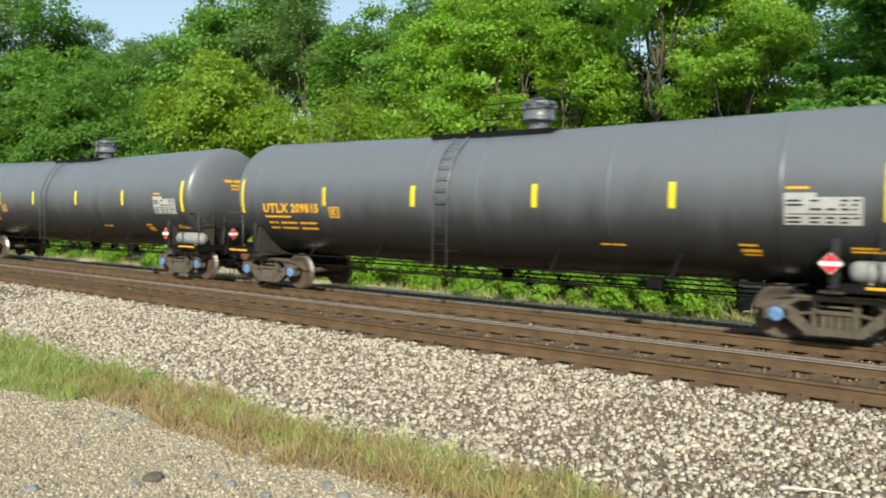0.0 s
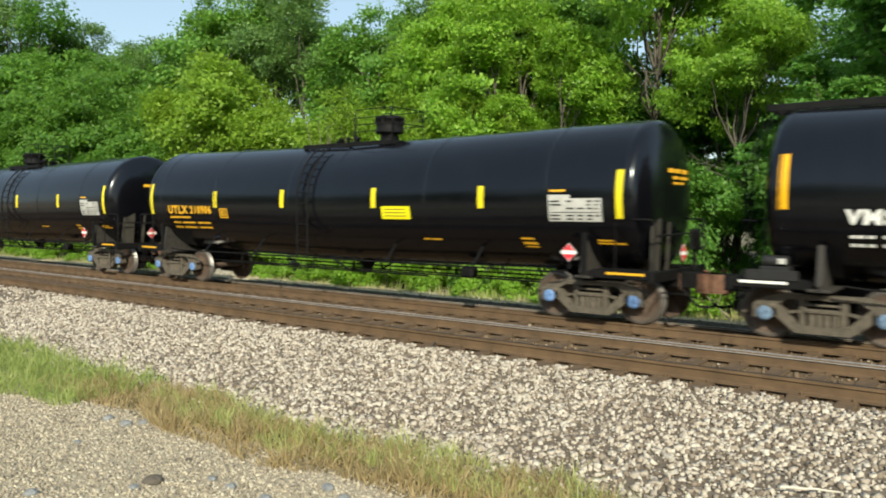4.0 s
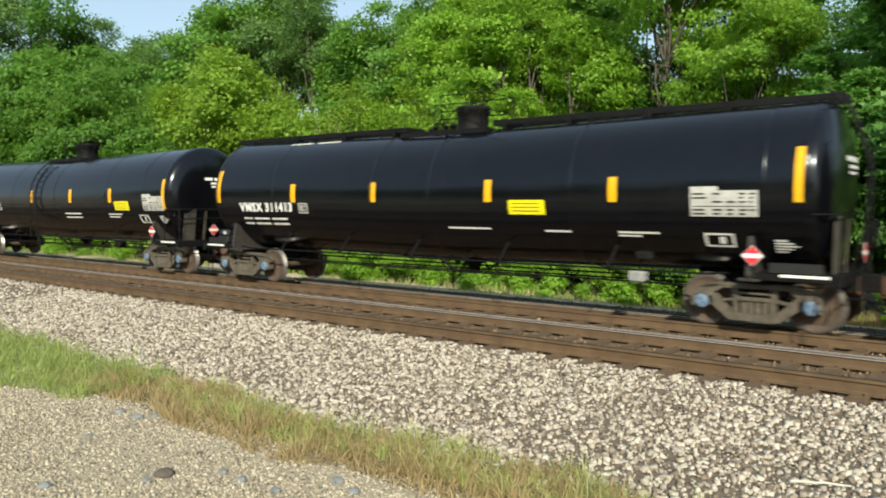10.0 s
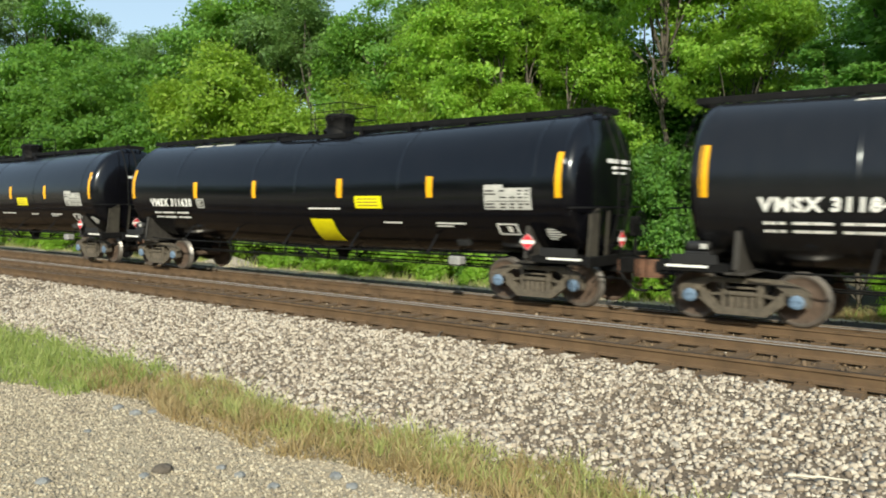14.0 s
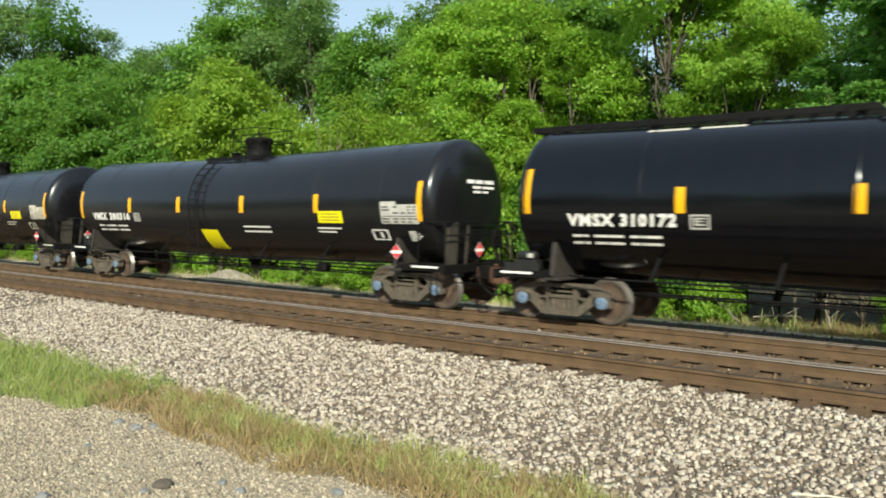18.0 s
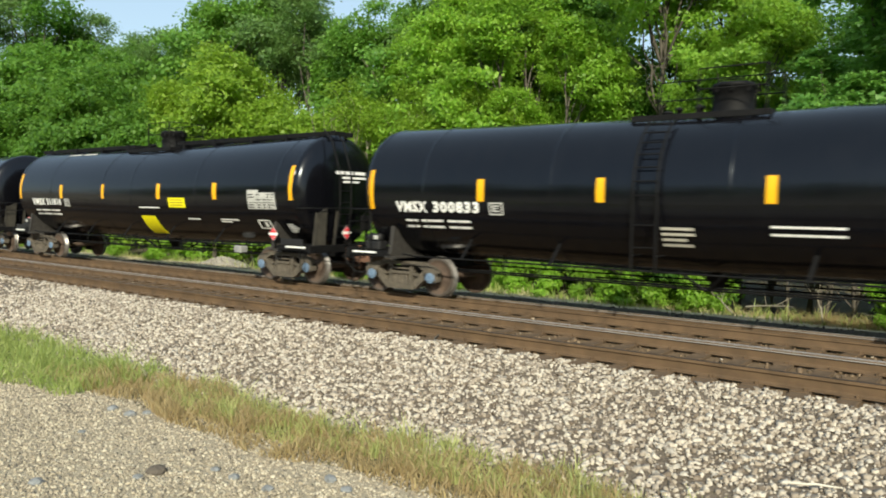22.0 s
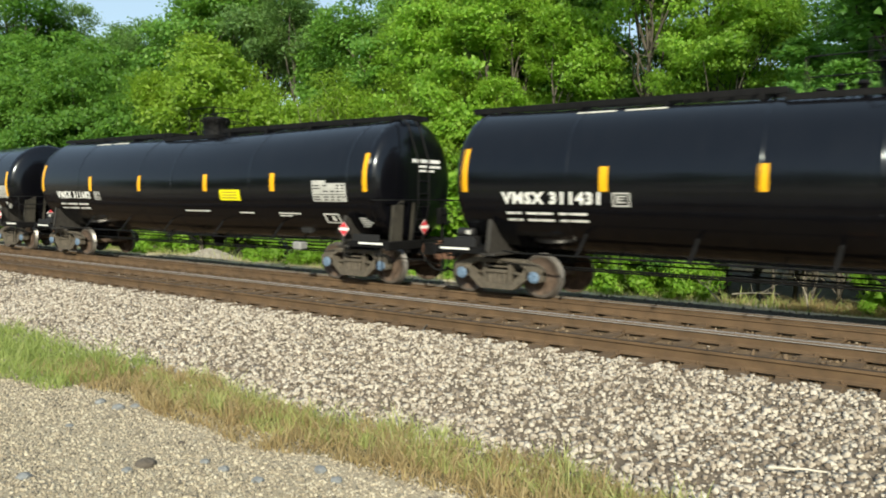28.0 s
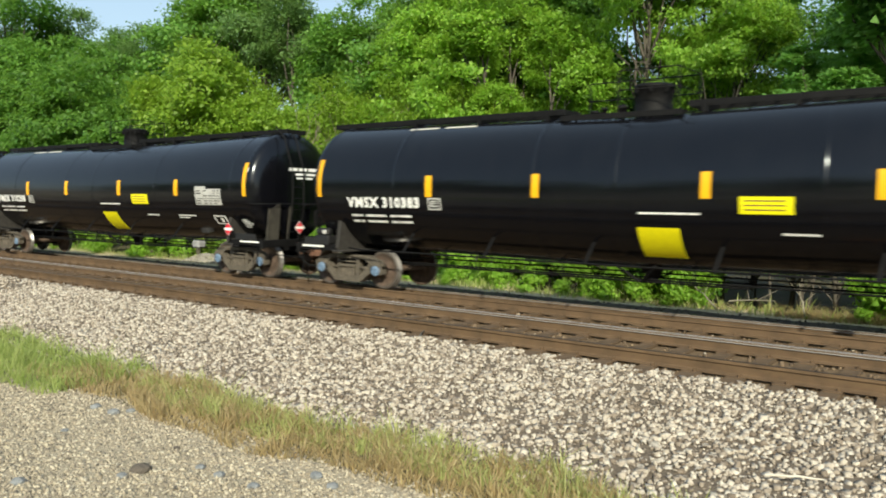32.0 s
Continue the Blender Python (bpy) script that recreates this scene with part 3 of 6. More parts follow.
def side_frame_mesh():
    """Cast side frame of a three-piece truck, with its spring nest, about its own middle."""
    sh = Shape()
    top = [(-1.08, 0.60), (-0.97, 0.69), (-0.62, 0.80), (0.62, 0.80), (0.97, 0.69), (1.08, 0.60), (1.08, 0.50), (0.78, 0.56), (0.52, 0.715), (-0.52, 0.715), (-0.78, 0.56), (-1.08, 0.50)]
    sh.plate(top, -0.085, 0.085)
    leg = [(-0.82, 0.56), (-0.68, 0.62), (-0.37, 0.31), (-0.34, 0.20), (-0.46, 0.20), (-0.76, 0.44)]
    for p in (leg, mirror(leg)):
        sh.plate(p, -0.08, 0.08)
    sh.plate([(-0.46, 0.20), (-0.40, 0.165), (0.40, 0.165), (0.46, 0.20), (0.40, 0.29), (-0.40, 0.29)], -0.11, 0.11)
    for s in (-1, 1):
        sh.plate([(s * 0.25, 0.28), (s * 0.35, 0.28), (s * 0.36, 0.72), (s * 0.26, 0.72)], -0.07, 0.07)
        sh.plate([(s * 0.36, 0.50), (s * 0.52, 0.47), (s * 0.55, 0.51), (s * 0.36, 0.54)], -0.06, 0.06)
        sh.box((s * 0.889, 0, 0.575), (0.30, 0.2, 0.08), 0.015)
        sh.plate([(s * 0.70, 0.42), (s * 0.77, 0.40), (s * 0.78, 0.57), (s * 0.72, 0.57)], -0.08, 0.08)
        sh.plate([(s * 1.01, 0.36), (s * 1.08, 0.38), (s * 1.08, 0.57), (s * 1.0, 0.57)], -0.08, 0.08)
        sh.box((s * 0.42, -0.09, 0.765), (0.20, 0.02, 0.035), 0.005)
    for sx in (-0.17, -0.057, 0.057, 0.17):
        for sy in (-0.06, 0.06):
            sh.lathe([(0.058 if i % 2 else 0.050, 0.285 + 0.0235 * i) for i in range(10)], 8, 1, "z", (sx, sy, 0))
    sh.box((0, 0, 0.535), (0.50, 0.26, 0.07), 0.015)
    sh.box((0, 0.02, 0.635), (0.50, 0.22, 0.035), 0.008)
    return sh.mesh("side_frame", [DUSTY, SPRING])


def bolster_mesh():
    sh = Shape()
    sh.plate([(-1.0, 0.55), (-0.5, 0.42), (0.5, 0.42), (1.0, 0.55), (1.0, 0.68), (0.4, 0.74), (-0.4, 0.74), (-1.0, 0.68)], -0.2, 0.2, 0, "yz")
    sh.lathe([(0.2, 0.74), (0.2, 0.80), (0.02, 0.80)], 16, 0, "z")
    for s in (-1, 1):
        sh.box((s * 0.36, 0, 0.36), (0.1, 1.7, 0.12), 0.02)
        for y in (-0.75, 0.75):
            sh.box((s * 0.41, y, 0.42), (0.06, 0.12, 0.32), 0.02)
    return sh.mesh("truck_bolster", IRON)


def saddle_mesh(mat):
    """Web plate between tank and body bolster, cut to the tank's round."""
    zc = axis_z(6.9)
    arc = [(-1.22 + 2.44 * i / 14, 0) for i in range(15)]
    arc = [(y, zc - math.sqrt(R * R - y * y) + 0.012) for y, _ in arc]
    poly = [(-1.45, 0.90), (-1.45, 1.02), (-1.34, 1.62)] + arc + [(1.34, 1.62), (1.45, 1.02), (1.45, 0.90)]
    sh = Shape()
    sh.plate(poly, -0.02, 0.02, 0, "yz")
    sh.box((0, 0, 0.9), (0.36, 2.9, 0.05), 0.01)
    for s in (-1, 1):
        sh.box((0, s * 1.40, 1.30), (0.10, 0.02, 0.66), 0.005, 0, Matrix.Rotation(radians(s * 9), 3, "X"))
    return sh.mesh("saddle", mat)


def end_frame_mesh():
    """Stub sill, end sill and step deck beyond the truck; x runs outward."""
    sh = Shape()
    sh.box((0.45, 0, 0.84), (3.4, 0.34, 0.30), 0.015)
    sh.box((1.36, 0, 0.95), (0.09, 2.9, 0.20), 0.01)
    for s in (-1, 1):
        sh.box((0.75, s * 1.38, 0.965), (1.3, 0.07, 0.13), 0.01)
        sh.plate([(0.15, 0.92), (1.3, 0.92), (1.3, 1.0), (0.15, 1.0)], s * 0.75 - 0.01, s * 0.75 + 0.01)
        for a in (0.5, 0.72):
            sh.tube([(1.2, s * 1.4, 0.92), (1.2, s * 1.42, a - 0.25), (1.02, s * 1.42, a - 0.25), (1.02, s * 1.4, 0.92)], 0.012, 5)
    for i in range(8):
        sh.box((0.75, -1.3 + i * 0.08, 1.035), (1.25, 0.02, 0.02), 0)
        sh.box((0.75, 1.3 - i * 0.08, 1.035), (1.25, 0.02, 0.02), 0)
    return sh.mesh("end_frame", IRON)


def coupler_mesh():
    """Shank, cast head with guard arm, closed knuckle and its pin; x runs outward."""
    sh = Shape()
    sh.box((0.14, 0, 0.86), (0.62, 0.15, 0.17), 0.03)
    sh.box((0.05, 0, 0.86), (0.07, 0.34, 0.36), 0.02)
    sh.plate([(0.36, -0.15), (0.50, -0.24), (0.62, -0.24), (0.66, -0.15), (0.58, -0.04), (0.62, 0.10), (0.72, 0.22), (0.64, 0.26), (0.48, 0.18), (0.36, 0.12)], 0.68, 1.04, 0, "xy")
    sh.plate([(0.40, -0.20), (0.54, -0.27), (0.60, -0.25), (0.46, -0.15)], 0.74, 0.98, 0, "xy")
    sh.lathe([(0.01, 0.70), (0.085, 0.70), (0.095, 0.73), (0.095, 0.99), (0.085, 1.02), (0.01, 1.02)], 12, 0, "z", (0.64, -0.13, 0))
    sh.lathe([(0.01, 0.62), (0.035, 0.62), (0.035, 1.08), (0.055, 1.08), (0.055, 1.11), (0.01, 1.11)], 8, 0, "z", (0.55, -0.17, 0))
    sh.tube([(0.42, 0.0, 0.70), (0.46, 0.0, 0.56), (0.46, -0.10, 0.52)], 0.03, 6)
    sh.tube([(0.46, -0.10, 0.54), (0.2, -0.5, 0.66), (0.02, -1.05, 0.72), (0.02, -1.30, 0.62)], 0.014, 5, 1)
    return sh.mesh("coupler", [RUST, IRON])


def hose_mesh():
    pts = [(0.1, -0.25, 0.72), (0.25, -0.3, 0.55), (0.42, -0.2, 0.36), (0.6, -0.05, 0.34), (0.72, 0.0, 0.42)]
    return Shape().tube(pts, 0.028, 7).mesh("air_hose", IRON)


def around(x, off, z_from, z_to, steps=14):
    """Points round the near side of the tank from one height to another."""
    zc = axis_z(x)
    a0, a1 = math.asin((z_from - zc) / (R + off)), math.asin(max(-1, (z_to - zc) / (R + off)))
    return [(x, -(R + off) * math.cos(a0 + (a1 - a0) * i / steps), zc + (R + off) * math.sin(a0 + (a1 - a0) * i / steps)) for i in range(steps + 1)]


def side_ladder_mesh(mat, xa, xb):
    sh = Shape()
    rows = []
    for x in (xa, xb):
        up = around(x, 0.10, 3.72, 2.2)
        pts = up + [(x, up[-1][1], z) for z in (1.8, 1.4, 0.95)]
        sh.tube(pts, 0.022, 6)
        rows.append(pts)
    for i in list(range(1, 15, 2)) + [15, 16]:
        a, b = rows[0][i], rows[1][i]
        sh.tube([a, b], 0.014, 5)
    for z in (1.25, 2.4):
        for x in (xa, xb):
            sh.tube([(x, -R - 0.1, z), (x, -R + (0.02 if z > 2 else 0.35), z)], 0.014, 5)
    return sh.mesh("ladder", mat)


def platform_mesh(x0, x1, half, z=3.80):
    """The platform's frame of upright flat bar."""
    sh = Shape()
    for y in (-half, half):
        sh.box(((x0 + x1) / 2, y, z), (x1 - x0, 0.03, 0.11), 0.004)
    for x in (x0, x1):
        sh.box((x, 0, z), (0.03, 2 * half, 0.105), 0.004)
    return sh.mesh("platform", IRON)


def grating_mesh(x0, x1, half, z=3.82):
    """Grating bars of the platform and the struts below them."""
    sh = Shape()
    for i in range(int((x1 - x0) / 0.14) + 1):
        sh.box((x0 + i * 0.14, 0, z), (0.03, 2 * half, 0.03), 0)
    for x in (x0, x1):
        for y in (-half * 0.8, half * 0.8):
            sh.tube([(x, y, z), (x, y * 0.95, axis_z(x) + math.sqrt(R * R - (y * 0.95) ** 2) - 0.01)], 0.02, 5)
    return sh.mesh("grating", IRON)


def platform_rail_mesh(x0, x1, half, mat, z=3.82, tall=0.82):
    """Thin guard rail on posts round the platform, open towards the ladder."""
    sh = Shape()
    for x in (x0, (x0 + x1) / 2, x1):
        for y in (-half, half):
            if y > 0 or x != x0:
                sh.tube([(x, y, z), (x, y, z + tall)], 0.016, 5)
    for zz in (z + tall, z + tall * 0.55):
        sh.tube([((x0 + x1) / 2, -half, zz), (x1, -half, zz), (x1, half, zz), (x0, half, zz)], 0.013, 5)
    return sh.mesh("guard_rail", mat)


def manway_mesh(mat, raised):
    sh = Shape()
    lo, top = (4.08, 4.52) if raised else (3.74, 4.44)
    if raised:
        sh.lathe([(0.24, 3.74), (0.24, 4.1)], 20, 0, "z", (0.80, 0, 0))
    x, r = (0.80, 0.345) if raised else (0.24, 0.37)
    sh.lathe([(r * 0.7, lo), (r + 0.015, lo), (r + 0.015, lo + 0.05), (r, lo + 0.06), (r, top - 0.11), (r + 0.025, top - 0.10), (r + 0.025, top - 0.05), (r - 0.03, top - 0.02), (0.02, top)], 28, 0, "z", (x, 0, 0))
    for k in range(8):
        a = k * math.pi / 4 + 0.2
        sh.box((x + (r + 0.02) * math.cos(a), (r + 0.02) * math.sin(a), top - 0.15), (0.05, 0.05, 0.12), 0.01)
    sh.tube([(x - 0.16, -0.1, top - 0.02), (x - 0.16, -0.1, top + 0.05), (x + 0.16, -0.1, top + 0.05), (x + 0.16, -0.1, top - 0.02)], 0.012, 5)
    return sh.mesh("manway_housing", mat)


VALVES = ((-0.42, 0.1, 0.07, 0.24), (-0.7, -0.2, 0.06, 0.17), (-1.05, 0.12, 0.09, 0.15), (-0.3, -0.35, 0.05, 0.16))


def valve_mesh(x, y, r, h):
    sh = Shape().lathe([(r, 3.80), (r, 3.86 + h * 0.6), (r * 1.3, 3.86 + h * 0.62), (r * 1.3, 3.86 + h * 0.8), (r * 0.4, 3.86 + h), (0.005, 3.86 + h)], 12, 0, "z", (x, y, 0))
    return sh.mesh("valve", IRON)


def board_mesh():
    """Edge plates of the running board along the tank top, broken at the manway platform."""
    sh = Shape()
    for x0, x1 in ((-8.0, -1.5), (1.04, 8.05)):
        for y in (-0.36, 0.36):
            sh.box(((x0 + x1) / 2, y, 3.965), (x1 - x0, 0.02, 0.12), 0.004)
        for x in (x0, x1):
            sh.box((x, 0, 3.965), (0.02, 0.70, 0.11), 0.003)
    return sh.mesh("running_board", IRON)


def board_grating_mesh():
    """Bars and brackets of the running board."""
    sh = Shape()
    for x0, x1 in ((-7.98, -1.52), (1.06, 8.03)):
        for y in (-0.18, 0.0, 0.18):
            sh.box(((x0 + x1) / 2, y, 4.005), (x1 - x0, 0.03, 0.03), 0)
        x = x0 + 0.2
        while x < x1:
            sh.box((x, 0, 4.005), (0.04, 0.68, 0.026), 0)
            x += 0.4
    for x in (-7.3, -5.4, -3.6, -1.9, 1.35, 2.94, 4.68, 6.19, 7.5):
        top = axis_z(x) + R
        sh.box((x, 0, (3.98 + top) / 2 - 0.02), (0.10, 0.78, 3.98 - top + 0.08), 0)
    return sh.mesh("grating", IRON)


def hand_rail_mesh(side):
    sh = Shape().tube([(-6.55, side * 1.42, 1.0), (-6.2, side * 1.43, 0.965), (6.2, side * 1.43, 0.965), (6.55, side * 1.42, 1.0)], 0.02, 6)
    return sh.mesh("hand_rail", IRON)


def bracket_mesh():
    """Flat bar that leans from the side rail in to the tank."""
    sh, n = Shape(), 4
    a, b = Vector((0, -1.43, 0.955)), Vector((0.05, -1.105, 1.385))
    d = (b - a).normalized()
    w = Vector((1, 0, 0)) - d * d.x
    w.normalize()
    h = d.cross(w)
    vs = [p + w * i * 0.032 + h * j * 0.006 for p in (a, b) for i, j in ((-1, -1), (1, -1), (1, 1), (-1, 1))]
    sh.add(vs, [[0, 1, 2, 3], [4, 5, 6, 7]] + [[i, (i + 1) % n, n + (i + 1) % n, n + i] for i in range(n)])
    return sh.mesh("bracket", IRON)


def end_rail_mesh(mat, tall):
    """Hand rail round the end deck: x runs outward from the truck."""
    sh = Shape()
    for y in (-1.4, 1.4):
        sh.tube([(0.65, y, 1.0), (0.65, y, tall - 0.08), (0.73, y, tall), (1.32, y, tall), (1.38, y * 0.97, tall - 0.06), (1.38, y * 0.97, 1.0)], 0.017, 6)
    sh.tube([(1.38, -1.36, tall - 0.3), (1.42, 0, tall - 0.28), (1.38, 1.36, tall - 0.3)], 0.018, 6)
    return sh.mesh("end_rail", mat)


def end_ladder_mesh():
    """Ladder up the head to the running board: x runs outward."""
    sh = Shape()
    for y in (-0.55, -0.15):
        sh.tube([(1.38, y, 1.0), (1.58, y, 1.9), (1.58, y, 2.9), (1.28, y, 3.75), (0.95, y, 4.07)], 0.02, 6)
    for z in (1.25, 1.55, 1.85, 2.15, 2.45, 2.75):
        x = 1.38 + 0.2 * min(1, (z - 1.0) / 0.9)
        sh.tube([(x, -0.55, z), (x, -0.15, z)], 0.013, 5)
    return sh.mesh("end_ladder", IRON)


def brake_mesh():
    sh = Shape()
    for y, z, a, b in ((-0.55, 0.66, -6, 6), (-0.2, 0.58, -5.8, 2.2), (0.3, 0.62, -2.6, 5.8), (0.05, 0.74, -6, 6)):
        sh.tube([(a, y, z), (b, y, z)], 0.02, 5)
    for x in (-4.4, -1.4, 1.3, 4.6):
        sh.tube([(x, -0.55, 0.66), (x, -0.5, 0.98)], 0.018, 5)
    return sh.mesh("brake_gear", IRON)


def reservoir_mesh():
    """Air reservoir lying on the end deck, with domed ends and two straps."""
    prof = [(0.01, -0.62), (0.10, -0.61), (0.16, -0.56), (0.18, -0.48), (0.18, 0.48), (0.16, 0.56), (0.10, 0.61), (0.01, 0.62)]
    sh = Shape().lathe(prof, 18, 0, "x", (7.72, -1.2, 1.225))
    for x in (7.42, 8.02):
        sh.lathe([(0.184, x - 0.03), (0.187, x - 0.03), (0.187, x + 0.03), (0.184, x + 0.03)], 18, 0, "x", (0, -1.2, 1.225))
        sh.box((x, -1.2, 1.05), (0.06, 0.22, 0.06), 0.01)
    return sh.mesh("air_reservoir", GREYBOX)


def outlet_mesh():
    sh = Shape()
    sh.lathe([(0.22, 0.88), (0.22, 0.78), (0.16, 0.76), (0.13, 0.62), (0.14, 0.58), (0.10, 0.54), (0.01, 0.54)], 18, 0, "z")
    for s in (-1, 1):
        sh.tube([(-0.40, s * 0.9, 0.95), (-0.04, s * 0.6, 0.62), (0.04, s * 0.6, 0.62), (0.40, s * 0.9, 0.95)], 0.03, 6)
    return sh.mesh("bottom_outlet", IRON)


def placard_mesh():
    """A diamond plate in white, red above and below, a plain bar across."""
    sh = Shape()
    q = 0.175
    sh.plate([(-q, 0), (0, q), (q, 0), (0, -q)], -0.006, 0.0, 1)
    sh.plate([(-q * 0.74, q * 0.21), (0, q * 0.94), (q * 0.74, q * 0.21)], -0.009, -0.006, 0)
    sh.plate([(-q * 0.74, -q * 0.21), (q * 0.74, -q * 0.21), (0, -q * 0.94)], -0.009, -0.006, 0)
    return sh.mesh("placard", [RED, WHITE])


def holder_mesh():
    sh = Shape().box((0, 0.012, 0), (0.30, 0.012, 0.30), 0.003, 0, Matrix.Rotation(radians(45), 3, "Y"))
    sh.box((0.0, 0.03, -0.14), (0.06, 0.02, 0.36), 0.004)
    return sh.mesh("placard_holder", IRON)


def stencil_block(light, cx, z0=1.95, z1=2.44, w=1.12):
    """Panel of small unreadable print: a pale sheet with thin rows of dark bars in columns, a title bar above."""
    sh = patch(Shape(), cx, cx + w, z0, z1 - 0.05, 0, 0.005)
    patch(sh, cx, cx + w * 0.42, z1 - 0.05, z1 + 0.02, 0, 0.005)
    rng = random.Random(5)
    for j in range(6):
        z = z0 + 0.028 + j * 0.068
        if j == 2:
            patch(sh, cx + 0.05, cx + w - 0.05, z, z + 0.016, 1, 0.0075)
            continue
        for a, b in ((0.03, 0.26), (0.34, 0.50), (0.55, 0.68), (0.73, 0.84), (0.88, 0.97)):
            if rng.random() < 0.85:
                patch(sh, cx + w * a, cx + w * (b - rng.uniform(0, 0.05)), z, z + 0.032, 1, 0.0075)
    return sh.mesh("data_panel", [light, PRINT])


def open_box(light, x0, x1, z0, z1):
    sh = Shape()
    for a, b, c, d in ((x0, x1, z0, z0 + 0.03), (x0, x1, z1 - 0.03, z1), (x0, x0 + 0.04, z0, z1), (x1 - 0.04, x1, z0, z1), ((x0 + x1) / 2, (x0 + x1) / 2 + 0.1, z0 + 0.06, z1 - 0.06)):
        patch(sh, a, b, c, d, 0, 0.006 if a == x0 and b == x1 else 0.0068)
    return sh.mesh("stencil_box", light)


def frame_box(light, x0, x1, z0, z1):
    """Small square of print: an outer frame with three short bars in it."""
    sh = Shape()
    w, h = (x1 - x0), (z1 - z0)
    for a, b, c, d, o in ((0, 1, 0, 0.12, 0), (0, 1, 0.88, 1, 0), (0, 0.1, 0.12, 0.88, 1), (0.9, 1, 0.12, 0.88, 1), (0.24, 0.76, 0.25, 0.38, 0), (0.24, 0.36, 0.38, 0.68, 1), (0.3, 0.7, 0.5, 0.58, 0), (0.24, 0.76, 0.68, 0.78, 0)):
        patch(sh, x0 + w * a, x0 + w * b, z0 + h * c, z0 + h * d, 0, 0.006 + 0.0008 * o)
    return sh.mesh("stencil_box", light)


def bars(light, rows):
    sh = Shape()
    for x0, x1, z, t in rows:
        patch(sh, x0, x1, z, z + t, 0, 0.006)
    return sh.mesh("stencil_line", light)


def scrawl(mat, x, z, w, h, seed, strokes):
    """A sprayed tag that nobody can read: thick crossing strokes."""
    rng, sh = random.Random(seed), Shape()
    for i in range(strokes):
        a = x + w * (i + 0.5) / strokes
        d = rng.uniform(0.03, 0.06)
        patch(sh, a - d, a + d, z + h * rng.uniform(0, 0.25), z + h * rng.uniform(0.65, 1.0), 0, 0.005 + 0.0005 * (i % 5), rng.uniform(-0.14, 0.14))
        if i % 2:
            zz = z + h * rng.uniform(0.15, 0.8)
            patch(sh, a - 0.12, a + 0.14, zz, zz + 0.06, 0, 0.0085)
    return sh.mesh("spray_tag", mat)


# where the reflective stripes and the warning panel differ from car to car
STRIPES = {0: (-4.33, -1.52, 1.58, 4.35), 1: (-4.39, -1.70, 1.48, 4.35), 2: (-4.67, -1.62, 1.5, 4.63), 3: (-4.34, -1.56, 1.60, 4.59), 5: (-4.02, -1.77, 1.49, 4.44),
           7: (-4.05, -1.09, 1.86, 4.53), 11: (-4.18, -1.56, 1.68, 4.46), 12: (-4.43, -1.68, 1.68, 4.46), 25: (-4.19, -1.51, 1.67, 4.63), 26: (-4.15, -1.54, 1.75, 4.37)}
PANELS = {5: 2.90, 7: 4.79, 13: 4.79, 22: 2.31, 25: 2.35, 26: 2.30}


